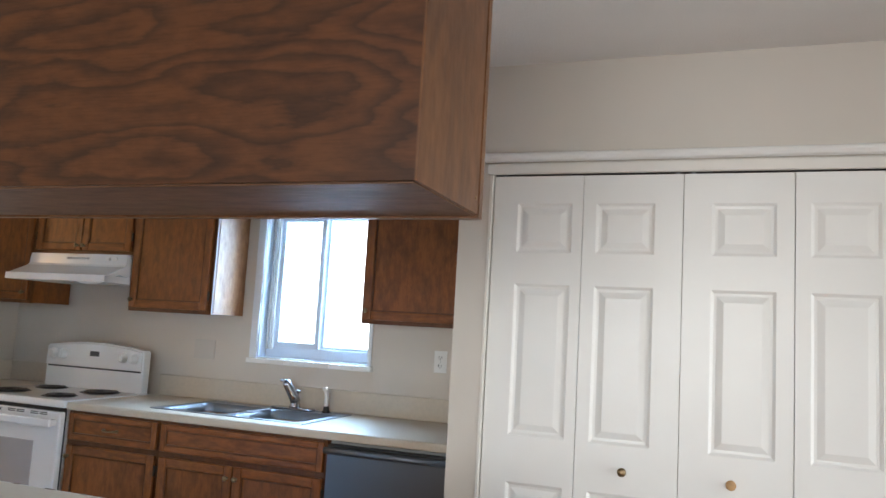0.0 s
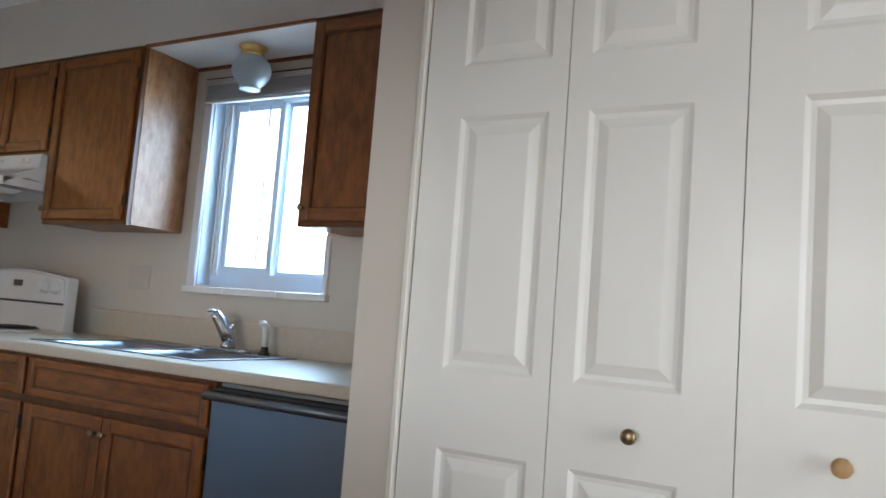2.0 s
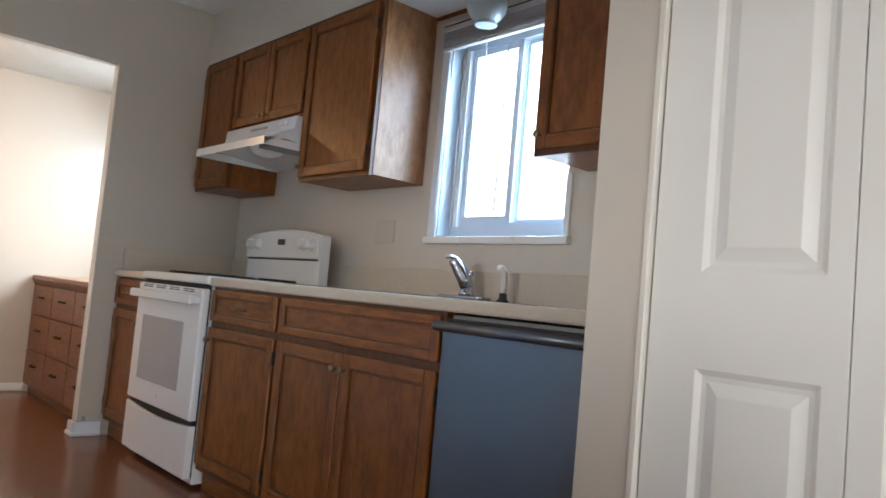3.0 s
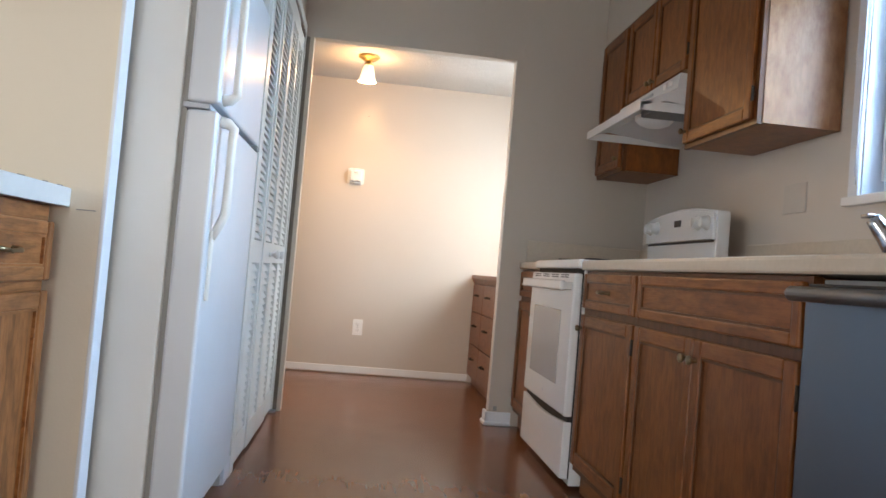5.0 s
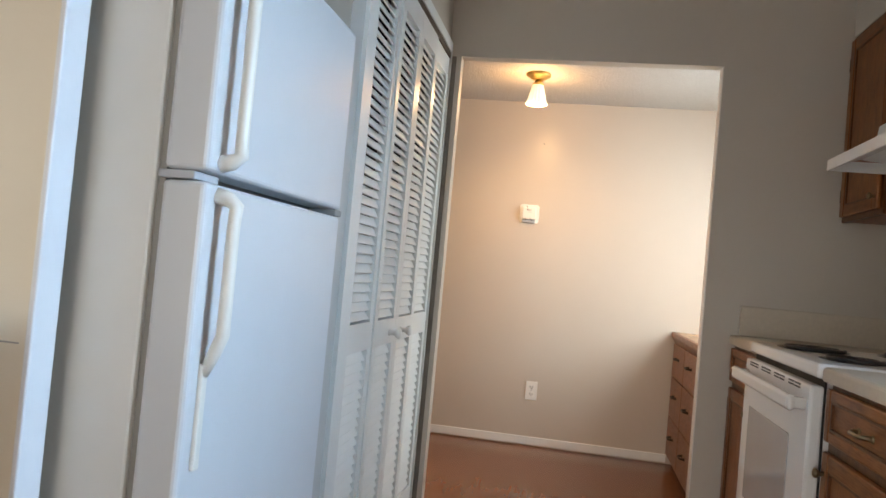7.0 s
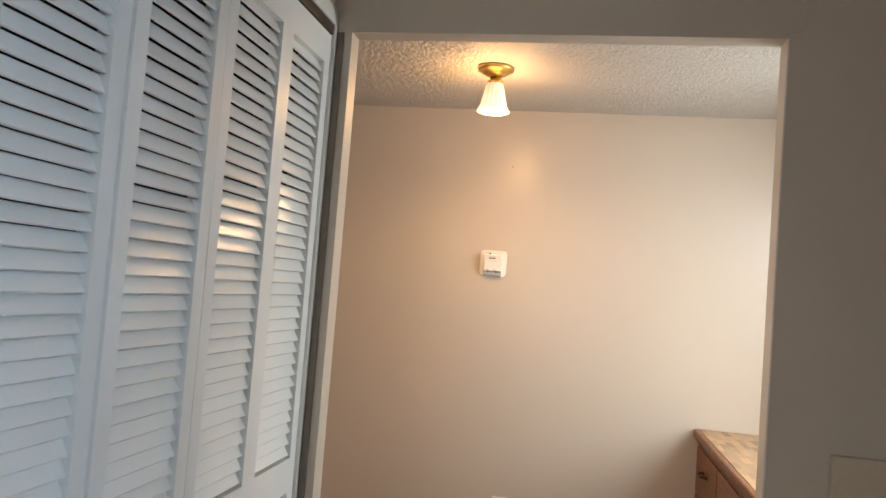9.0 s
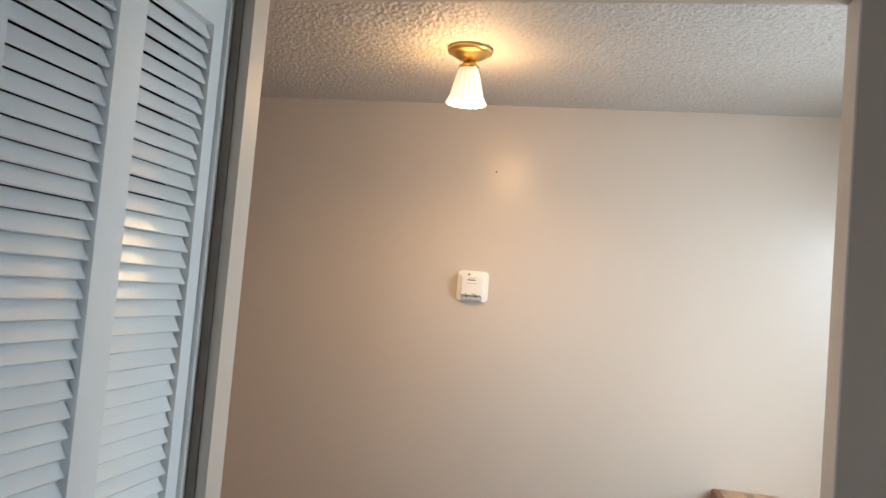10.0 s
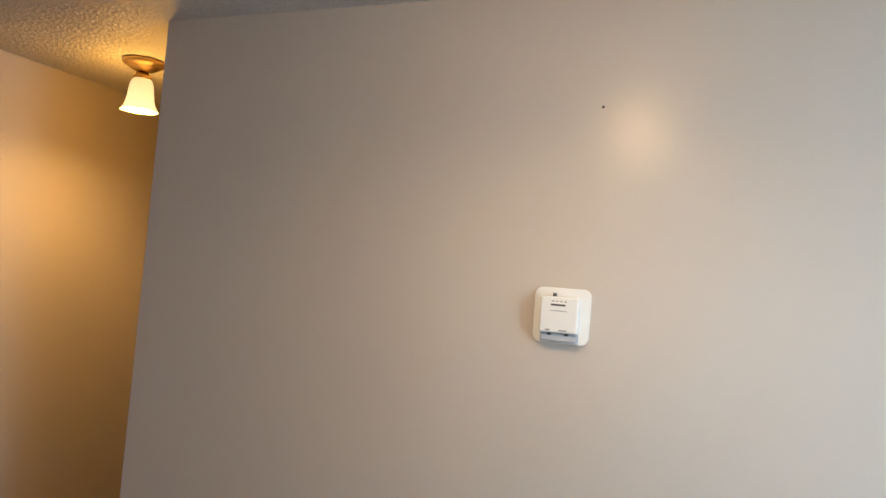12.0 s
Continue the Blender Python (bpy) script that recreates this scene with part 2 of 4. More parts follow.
def butcher_block():
    m, nt, b = nodes_of("butcher_block_laminate")
    tc = coords(nt, (1, 1, 1), False)
    br = add(nt, "ShaderNodeTexBrick", Scale=1.0, Mortar_Size=0.0006, Brick_Width=0.10, Row_Height=0.030, Bias=-0.15)
    br.inputs["Color1"].default_value = (0.52, 0.33, 0.18, 1)
    br.inputs["Color2"].default_value = (0.17, 0.105, 0.065, 1)
    br.inputs["Mortar"].default_value = (0.40, 0.24, 0.13, 1)
    nt.links.new(tc, br.inputs["Vector"])
    g = ramp(nt, noise_tex(nt, coords(nt, (8, 90, 8)), 1.0, 4.0), [(0.3, (0.8, 0.78, 0.75)), (0.6, (1, 1, 1))])
    nt.links.new(mixed(nt, br.outputs["Color"], g, 0.8, 'MULTIPLY'), b.inputs["Base Color"])
    b.inputs["Roughness"].default_value = 0.35
    return m


block_top = butcher_block()


def popcorn(name, color, strength, scale):
    m, nt, b = nodes_of(name)
    v = coords(nt, (1, 1, 1), False)
    n1 = noise_tex(nt, v, scale, 3.0, 0.6)
    nt.links.new(ramp(nt, noise_tex(nt, v, 3.0), [(0.3, tuple(c * 0.95 for c in color)), (0.7, color)]), b.inputs["Base Color"])
    b.inputs["Roughness"].default_value = 0.36
    bumped(nt, b, n1, strength, 0.006)
    return m


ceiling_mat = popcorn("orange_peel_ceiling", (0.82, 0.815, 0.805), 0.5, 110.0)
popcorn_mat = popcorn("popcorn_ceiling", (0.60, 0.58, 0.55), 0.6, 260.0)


def glowing(name, color, strength, top=None):
    """Lit glass or open daylight; with top, the glow fades from the hem up to that share at the neck."""
    m, nt, b = nodes_of(name)
    b.inputs["Base Color"].default_value = (0.80, 0.76, 0.68, 1)
    b.inputs["Roughness"].default_value = 0.6
    tc = nt.nodes.new("ShaderNodeTexCoord")
    nz = noise_tex(nt, tc.outputs["Object"], 40.0)
    nt.links.new(ramp(nt, nz, [(0.3, tuple(c * 0.92 for c in color)), (0.7, color)]), b.inputs["Emission Color"])
    b.inputs["Emission Strength"].default_value = strength
    if top:
        xyz = nt.nodes.new("ShaderNodeSeparateXYZ")
        nt.links.new(tc.outputs["Object"], xyz.inputs[0])
        fade = add(nt, "ShaderNodeMapRange")
        for k, v in enumerate((-0.205, -0.075, strength, strength * top)):
            fade.inputs[k + 1].default_value = v
        nt.links.new(xyz.outputs[2], fade.inputs[0])
        nt.links.new(fade.outputs[0], b.inputs["Emission Strength"])
    return m


shade_glow = glowing("lit_frosted_glass", (1.0, 0.84, 0.58), 1.9, 0.42)
shade_glow_warm = glowing("lit_amber_glass", (1.0, 0.70, 0.30), 2.6, 0.5)
outside_glow = glowing("bright_outdoors", (0.97, 0.99, 1.0), 3.2)

m_frost, nt_f, b_f = nodes_of("frosted_globe_glass")
b_f.inputs["Base Color"].default_value = (0.62, 0.70, 0.73, 1)
b_f.inputs["Roughness"].default_value = 0.35
b_f.inputs["Transmission Weight"].default_value = 0.55
bumped(nt_f, b_f, noise_tex(nt_f, coords(nt_f), 60.0), 0.2, 0.001)
m_glass, nt_g, b_g = nodes_of("window_glass")
clear = nt_g.nodes.new("ShaderNodeBsdfTransparent")
clear.inputs[0].default_value = (0.97, 0.99, 1.0, 1)
b_g.inputs["Base Color"].default_value = (0.02, 0.02, 0.02, 1)
b_g.inputs["Roughness"].default_value = 0.03
both = nt_g.nodes.new("ShaderNodeMixShader")
both.inputs[0].default_value = 0.06
nt_g.links.new(clear.outputs[0], both.inputs[1])
nt_g.links.new(b_g.outputs[0], both.inputs[2])
nt_g.links.new(both.outputs[0], nt_g.nodes["Material Output"].inputs["Surface"])


# building helpers
ORIGIN = {}


def box(x0, x1, y0, y1, z0, z1, bevel=0.0, seg=2):
    bm = bmesh.new()
    bmesh.ops.create_cube(bm, size=1, matrix=Matrix.Translation(((x0 + x1) / 2, (y0 + y1) / 2, (z0 + z1) / 2))
                          @ Matrix.Diagonal((abs(x1 - x0), abs(y1 - y0), abs(z1 - z0), 1)))
    if bevel:
        bmesh.ops.bevel(bm, geom=bm.edges[:], offset=bevel, segments=seg, profile=0.5, affect='EDGES')
    return bm


def joined(*bms):
    out = bmesh.new()
    for b in bms:
        me = bpy.data.meshes.new("tmp")
        b.to_mesh(me)
        b.free()
        out.from_mesh(me)
        bpy.data.meshes.remove(me)
    return out


def moved(bm, m):
    bm.transform(m)
    return bm


def lathe(profile, seg=24, flute=0, depth=0.0):
    """A turned body round z from (radius, height) pairs; flute: number of ripples, growing towards the last pair."""
    bm = bmesh.new()
    rows = []
    for i, (r, z) in enumerate(profile):
        k = i / max(1, len(profile) - 1)
        row = []
        for j in range(seg):
            a = 2 * math.pi * j / seg
            rr = r + (depth * k * math.cos(flute * a) if flute else 0)
            row.append(bm.verts.new((rr * math.cos(a), rr * math.sin(a), z)))
        rows.append(row)
    for a, b in zip(rows, rows[1:]):
        for j in range(seg):
            bm.faces.new((a[j], a[(j + 1) % seg], b[(j + 1) % seg], b[j]))
    if profile[0][0] > 1e-4 and not flute:
        bm.faces.new(rows[0][::-1])
    if profile[-1][0] > 1e-4 and not flute:
        bm.faces.new(rows[-1])
    bmesh.ops.recalc_face_normals(bm, faces=bm.faces[:])
    for f in bm.faces:
        f.smooth = len(f.verts) == 4
    return bm


def tube(points, radius, seg=8):
    """A bent rod along points."""
    bm = bmesh.new()
    pts = [Vector(p) for p in points]
    rows = []
    for i, p in enumerate(pts):
        d = (pts[min(i + 1, len(pts) - 1)] - pts[max(i - 1, 0)]).normalized()
        u = d.orthogonal().normalized() if i == 0 else (u - d * u.dot(d)).normalized()
        w = d.cross(u)
        rr = radius[i] if isinstance(radius, (list, tuple)) else radius
        rows.append([bm.verts.new(p + (u * math.cos(2 * math.pi * k / seg) + w * math.sin(2 * math.pi * k / seg)) * rr) for k in range(seg)])
    for a, b in zip(rows, rows[1:]):
        for k in range(seg):
            bm.faces.new((a[k], a[(k + 1) % seg], b[(k + 1) % seg], b[k])).smooth = True
    bm.faces.new(rows[0][::-1])
    bm.faces.new(rows[-1])
    bmesh.ops.recalc_face_normals(bm, faces=bm.faces[:])
    return bm


def prism(outline, axis, lo, hi, bevel=0.0):
    """An outline in the two other axes, drawn out along axis from lo to hi."""
    bm = bmesh.new()

    def at(p, v):
        q = list(p)
        q.insert(axis, v)
        return q
    a = [bm.verts.new(at(p, lo)) for p in outline]
    b = [bm.verts.new(at(p, hi)) for p in outline]
    n = len(a)
    bm.faces.new(a)
    bm.faces.new(b[::-1])
    for i in range(n):
        bm.faces.new((a[i], b[i], b[(i + 1) % n], a[(i + 1) % n]))
    bmesh.ops.recalc_face_normals(bm, faces=bm.faces[:])
    if bevel:
        bmesh.ops.bevel(bm, geom=bm.edges[:], offset=bevel, segments=2, profile=0.5, affect='EDGES')
    return bm


def slab(us, vs, holes, axis, lo, hi):
    """One closed slab across axis from lo to hi; us and vs are cuts in the two other axes, holes the cells left out."""
    bm = bmesh.new()
    keep = {(i, j) for i in range(len(us) - 1) for j in range(len(vs) - 1)} - set(holes)

    def vert(u, v, w):
        q = [u, v]
        q.insert(axis, w)
        return bm.verts.new(q)

    def face(*ps):
        bm.faces.new([vert(*p) for p in ps])
    for i, j in keep:
        u0, u1, v0, v1 = us[i], us[i + 1], vs[j], vs[j + 1]
        for w in (lo, hi):
            face((u0, v0, w), (u1, v0, w), (u1, v1, w), (u0, v1, w))
        for di, dj, a, b in ((-1, 0, (u0, v0), (u0, v1)), (1, 0, (u1, v0), (u1, v1)), (0, -1, (u0, v0), (u1, v0)), (0, 1, (u0, v1), (u1, v1))):
            if (i + di, j + dj) not in keep:
                face((*a, lo), (*b, lo), (*b, hi), (*a, hi))
    bmesh.ops.remove_doubles(bm, verts=bm.verts[:], dist=1e-5)
    bmesh.ops.recalc_face_normals(bm, faces=bm.faces[:])
    return bm


def mesh_of(name, bm, material):
    me = bpy.data.meshes.new(name)
    bm.to_mesh(me)
    bm.free()
    for m in material if isinstance(material, (list, tuple)) else (material,):
        me.materials.append(m)
    return me


def thing(name, origin, label, category, group=""):
    ob = new(name)
    ob.empty_display_size = 0.05
    ob.location = origin
    ORIGIN[ob.name] = Vector(origin)
    return tagged(ob, label, category, group)


def part(name, bm, material, parent, label=""):
    base = ORIGIN[parent.name]
    bm.transform(Matrix.Translation(-base))
    ob = new(name, mesh_of(name, bm, material))
    ob.parent = parent
    ORIGIN[ob.name] = base
    return tagged(ob, label)


def solid(name, bm, material, label="", category="", kind="", group=""):
    vs = [v.co for v in bm.verts]
    base = Vector(((min(v.x for v in vs) + max(v.x for v in vs)) / 2, (min(v.y for v in vs) + max(v.y for v in vs)) / 2, min(v.z for v in vs)))
    bm.transform(Matrix.Translation(-base))
    ob = new(name, mesh_of(name, bm, material))
    ob.location = base
    ORIGIN[ob.name] = base
    return tagged(ob, label, category, group, kind)


def setting(name, bm, material, label):
    return solid(name, bm, material, label, name.split("_")[0], "structure")


# plan
BY = 2.824      # face of the pantry closet
WY = 3.69       # window wall
KX = -4.03      # kitchen side of the wall with the opening
HX = -5.603     # far hall wall
KZ = 2.50       # kitchen ceiling
HZ = 2.228      # hall ceiling
CX = -0.672     # corner of the pantry closet

# the large structure
setting("floor", box(-7.5, 2.5, -2.9, 3.85, -0.12, 0), floor_mat, "glossy red-brown wood laminate floor with faint scuffs")
setting("wall_north", slab([-6.6, -4.95, -4.20, -2.155, -1.45, 2.5], [0, 0.95, 1.18, 2.05, 2.06, KZ], [(1, 1), (1, 2), (3, 2), (3, 3)], 1, WY, 3.85),
        lightened_wall_paint, "greige painted kitchen wall, lightened in colour, with a window opening")
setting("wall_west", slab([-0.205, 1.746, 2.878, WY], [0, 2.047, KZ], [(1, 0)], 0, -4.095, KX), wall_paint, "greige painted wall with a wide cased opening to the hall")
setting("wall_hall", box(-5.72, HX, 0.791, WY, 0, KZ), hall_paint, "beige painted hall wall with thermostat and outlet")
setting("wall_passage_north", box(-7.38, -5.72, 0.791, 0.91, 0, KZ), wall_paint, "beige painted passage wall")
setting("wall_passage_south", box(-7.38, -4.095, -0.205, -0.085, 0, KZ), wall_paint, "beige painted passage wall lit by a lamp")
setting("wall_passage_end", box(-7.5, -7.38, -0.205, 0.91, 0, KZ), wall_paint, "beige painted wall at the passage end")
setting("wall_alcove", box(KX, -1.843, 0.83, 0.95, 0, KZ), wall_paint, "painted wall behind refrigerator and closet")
setting("wall_partition", box(-1.843, -1.79, -2.78, 1.490, 0, KZ), cream_paint, "cream painted partition wall beside the refrigerator")
setting("trim_partition_end", box(-1.846, -1.787, 1.490, 1.502, 0, KZ, 0.003), edge_paint, "white painted wall end cap")
setting("wall_divider", box(-2.752, -2.632, 0.95, 1.690, 0, KZ), grey_paint, "grey painted wall end between refrigerator and louvered closet")
setting("wall_closet", slab([CX, -0.535, 0.975, 2.42], [0, 2.062, KZ], [(1, 0)], 1, BY, 2.92), pantry_paint, "pale greige painted pantry closet wall")
setting("wall_closet_side", box(CX, CX + 0.10, 2.92, WY, 0, KZ), pantry_paint, "pale greige painted side wall of the pantry closet")
setting("wall_louver_head", box(KX, -2.752, 1.60, 1.690, 2.075, KZ), wall_paint, "greige painted wall over the louvered closet")
# Unseen wall; its opening is assumed to let the east fill in.
setting("wall_east", slab([-2.9, 0.60, 2.50, BY], [0, 2.05, KZ], [(1, 0)], 0, 2.42, 2.5), wall_paint, "greige painted dining wall with an assumed, unseen opening")
setting("wall_south", slab([-1.79, -0.9, 1.1, 2.42], [0, 0.85, 2.05, KZ], [(1, 1)], 1, -2.9, -2.78), wall_paint, "greige painted dining wall with a window opening")
setting("soffit", box(KX, CX, 3.386, WY, 2.186, KZ), lightened_wall_paint, "greige painted soffit over the wall cabinets, lightened in colour")
setting("soffit_underside", box(-2.275, -1.362, 3.392, WY - 0.002, 2.180, 2.186), soffit_paint, "pale painted soffit underside")
setting("ceiling", box(-4.095, 2.5, -2.9, 3.85, KZ, KZ + 0.1), ceiling_mat, "white orange-peel textured kitchen ceiling")


def popcorn_sheet(x0, x1, y0, y1, z, step):
    nx, ny = int((x1 - x0) / step), int((y1 - y0) / step)
    rng = np.random.default_rng(5)
    h = rng.random((nx + 1, ny + 1))
    h = 0.76 * h + 0.12 * np.roll(h, 1, 0) + 0.12 * np.roll(h, 1, 1)
    h = np.clip((h - 0.45) * 2.4, 0, 1) * 0.0038
    xs, ys = np.linspace(x0, x1, nx + 1), np.linspace(y0, y1, ny + 1)
    vx, vy = np.meshgrid(xs, ys, indexing="ij")
    verts = np.stack([vx, vy, z - h], -1).reshape(-1, 3)
    i = np.arange(nx)[:, None] * (ny + 1) + np.arange(ny)[None, :]
    faces = np.stack([i, i + 1, i + ny + 2, i + ny + 1], -1).reshape(-1, 4)
    me = bpy.data.meshes.new("ceiling_hall")
    me.from_pydata(verts.tolist(), [], faces.tolist())
    me.shade_smooth()
    me.materials.append(popcorn_mat)
    return tagged(new("ceiling_hall", me), "sparkling grey-white popcorn hall ceiling", "ceiling", "", "structure")


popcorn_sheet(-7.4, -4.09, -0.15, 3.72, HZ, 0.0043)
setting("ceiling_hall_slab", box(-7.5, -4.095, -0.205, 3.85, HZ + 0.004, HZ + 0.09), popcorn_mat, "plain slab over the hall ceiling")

# trim and baseboards
setting("baseboard_hall", box(HX, HX + 0.011, 0.80, 2.975, 0.009, 0.060, 0.003), white_paint, "low white painted baseboard")
setting("baseboard_pillar", joined(box(KX, KX + 0.018, 2.860, 3.005, 0.0, 0.075, 0.006), box(-4.113, KX + 0.018, 2.860, 2.8775, 0, 0.075, 0.006), box(KX, KX + 0.028, 2.852, 3.005, 0, 0.022, 0.008), box(-4.118, KX + 0.028, 2.850, 2.8775, 0, 0.022, 0.008)),
        edge_paint, "chipped white painted baseboard round the wall end")
setting("trim_pillar_clip", box(KX + 0.001, KX + 0.006, 2.905, 2.925, 0.080, 0.105, 0.001), gasket, "small dark chip above the baseboard")
setting("baseboard_divider", box(-2.752, -2.640, 1.690, 1.702, 0, 0.08, 0.003), edge_paint, "white painted baseboard")
setting("trim_corner_bead", box(-4.097, KX + 0.002, 2.8775, 2.8815, 0.076, 2.047, 0.001), trim_paint, "painted corner bead of the opening")
setting("trim_soffit_front", box(-2.275, -1.362, 3.380, 3.392, 2.172, 2.186, 0.002), oak_h, "thin oak strip along the soffit edge")
setting("trim_soffit_back", box(-2.275, -1.362, 3.678, WY, 2.165, 2.180, 0.002), oak_h, "thin oak strip at the back of the soffit")

crack = [(KX + 0.001, 2.868, 2.050), (KX + 0.001, 2.885, 2.066), (KX + 0.001, 2.902, 2.062), (KX + 0.001, 2.918, 2.075), (KX + 0.001, 2.922, 2.105), (KX + 0.001, 2.919, 2.140)]
setting("trim_crack", tube(crack, 0.0016, 5), wall_paint, "thin raised hairline crack in the wall paint")

# outdoors beyond the window
setting("backdrop", box(-4.5, 1.5, 5.2, 5.25, -0.5, 4.0), outside_glow, "bright washed-out daylight outside")
setting("ground", box(-200, 200, 3.86, 300, -0.4, -0.2), plain("outdoor_ground", (0.22, 0.24, 0.16), 0.9, var=0.3), "plain ground outside")


# pantry bifold doors
def panel_leaf(w, h, t, px0, px1, rows):
    """A moulded door leaf, front towards -y, lower left corner at 0; raised panels in rows of (z0, z1)."""
    bm = bmesh.new()
    xs, zs = [0, px0, px1, w], [0] + [z for r in rows for z in r] + [h]

    def quad(a, b, c, d):
        bm.faces.new([bm.verts.new(p) for p in (a, b, c, d)])
    for i in range(3):
        for k in range(len(zs) - 1):
            x0, x1, z0, z1 = xs[i], xs[i + 1], zs[k], zs[k + 1]
            if i == 1 and (z0, z1) in rows:
                rings = [(0, 0), (0.006, 0.004), (0.011, 0.0075), (0.021, 0.0085), (0.045, 0.0012), (0.048, 0.001)]
                for (i0, d0), (i1, d1) in zip(rings, rings[1:]):
                    o = [(x0 + i0, d0, z0 + i0), (x1 - i0, d0, z0 + i0), (x1 - i0, d0, z1 - i0), (x0 + i0, d0, z1 - i0)]
                    n = [(x0 + i1, d1, z0 + i1), (x1 - i1, d1, z0 + i1), (x1 - i1, d1, z1 - i1), (x0 + i1, d1, z1 - i1)]
                    for j in range(4):
                        quad(o[j], o[(j + 1) % 4], n[(j + 1) % 4], n[j])
                e, d = rings[-1]
                quad((x0 + e, d, z0 + e), (x1 - e, d, z0 + e), (x1 - e, d, z1 - e), (x0 + e, d, z1 - e))
            else:
                quad((x0, 0, z0), (x1, 0, z0), (x1, 0, z1), (x0, 0, z1))
    e = 0.003
    rim, back = [(0, 0, 0), (w, 0, 0), (w, 0, h), (0, 0, h)], [(0, t, 0), (w, t, 0), (w, t, h), (0, t, h)]
    for j in range(4):
        quad(rim[j], back[j], back[(j + 1) % 4], rim[(j + 1) % 4])
    quad(*back[::-1])
    bmesh.ops.remove_doubles(bm, verts=bm.verts[:], dist=1e-5)
    bmesh.ops.recalc_face_normals(bm, faces=bm.faces[:])
    outer = [ed for ed in bm.edges if all(v.co.y < 1e-6 and (v.co.x in (0, w) or v.co.z in (0, h)) for v in ed.verts) and len(ed.link_faces) == 2
             and any(f.calc_center_median().y > 1e-4 and abs(f.normal.y) < 0.1 for f in ed.link_faces)]
    bmesh.ops.bevel(bm, geom=outer, offset=e, segments=2, affect='EDGES')
    return bm


def round_knob(r):
    return lathe([(r * 0.55, 0), (r * 0.5, r * 0.25), (r * 0.42, r * 0.7), (r * 0.75, r * 1.0), (r, r * 1.4), (r * 0.95, r * 1.75), (r * 0.6, r * 2.0), (0.0005, r * 2.06)], 18)


def faced(bm, x, y, z, turn=0):
    """A body turned about z, laid to point along -y (turn in degrees about z) at a place."""
    return moved(bm, Matrix.Translation((x, y, z)) @ Matrix.Rotation(radians(turn), 4, 'Z') @ Matrix.Rotation(radians(90), 4, 'X'))


EDGES, GAP = (-0.529, -0.1645, 0.2115, 0.5945, 0.9690), 0.0012
pantry = thing("bifold_door", (0.22, BY, 0.012), "white moulded six-panel bifold pantry doors, closed", "door")
PANEL_ROWS = [(0.215, 0.812), (0.990, 1.584), (1.710, 1.908)]
for i in range(4):
    x0, wide = EDGES[i], EDGES[i + 1] - EDGES[i]
    hinge_right = i % 2 == 0
    px0, px1 = (0.100, 0.322) if hinge_right else (0.050, 0.272)
    leaf = panel_leaf(wide - 2 * GAP, 2.020, 0.034, px0, px1, PANEL_ROWS)
    part("door_leaf", moved(leaf, Matrix.Translation((x0 + GAP, BY + 0.012 + (0.0025 if i in (1, 2) else 0.0), 0.014))), white_paint, pantry)
leaves = [c for c in pantry.children]
part("knob", faced(round_knob(0.0165), 0.015, BY + 0.014, 0.912), old_brass, leaves[1], "tarnished brass knob")
part("knob", faced(round_knob(0.0180), 0.391, BY + 0.014, 0.911), wood_knob, leaves[2], "bare wooden knob")
part("track", box(-0.53, 0.97, BY + 0.016, BY + 0.05, 2.040, 2.062), dark, pantry, "dark overhead track")
for tx in (-0.49, 0.19, 0.245, 0.93):
    part("pivot_pin", box(tx - 0.006, tx + 0.006, BY + 0.020, BY + 0.032, 2.030, 2.046, 0.002), steel, pantry)
for a, b in ((-0.546, -0.5325), (0.9725, 0.986)):
    setting("trim_closet_jamb", box(a, b, BY - 0.004, BY + 0.09, 0, 2.062, 0.002), trim_paint, "off-white painted closet jamb")
setting("trim_closet_head", box(-0.556, 0.99, BY - 0.013, BY + 0.010, 2.040, 2.082, 0.004), trim_paint, "off-white painted trim over the bifold doors")
rail_profile = [(BY - 0.002, 2.090), (BY - 0.020, 2.087), (BY - 0.032, 2.094), (BY - 0.038, 2.105), (BY - 0.036, 2.116), (BY - 0.028, 2.123), (BY - 0.014, 2.124), (BY - 0.002, 2.120)]
setting("trim_header_rail", prism(rail_profile, 0, -0.642, 1.15), white_paint, "glossy white rounded header rail over the bifold doors")
hook = thing("wall_hook", (-0.632, BY, 2.075), "small bent dark metal hook under the rail", "hook")
part("hook_wire", joined(tube([(-0.640, BY - 0.036, 2.100), (-0.632, BY - 0.034, 2.092), (-0.622, BY - 0.026, 2.084), (-0.617, BY - 0.010, 2.078), (-0.616, BY, 2.070)], 0.0028),
                         box(-0.628, -0.612, BY - 0.004, BY, 2.066, 2.076)), bronze, hook)


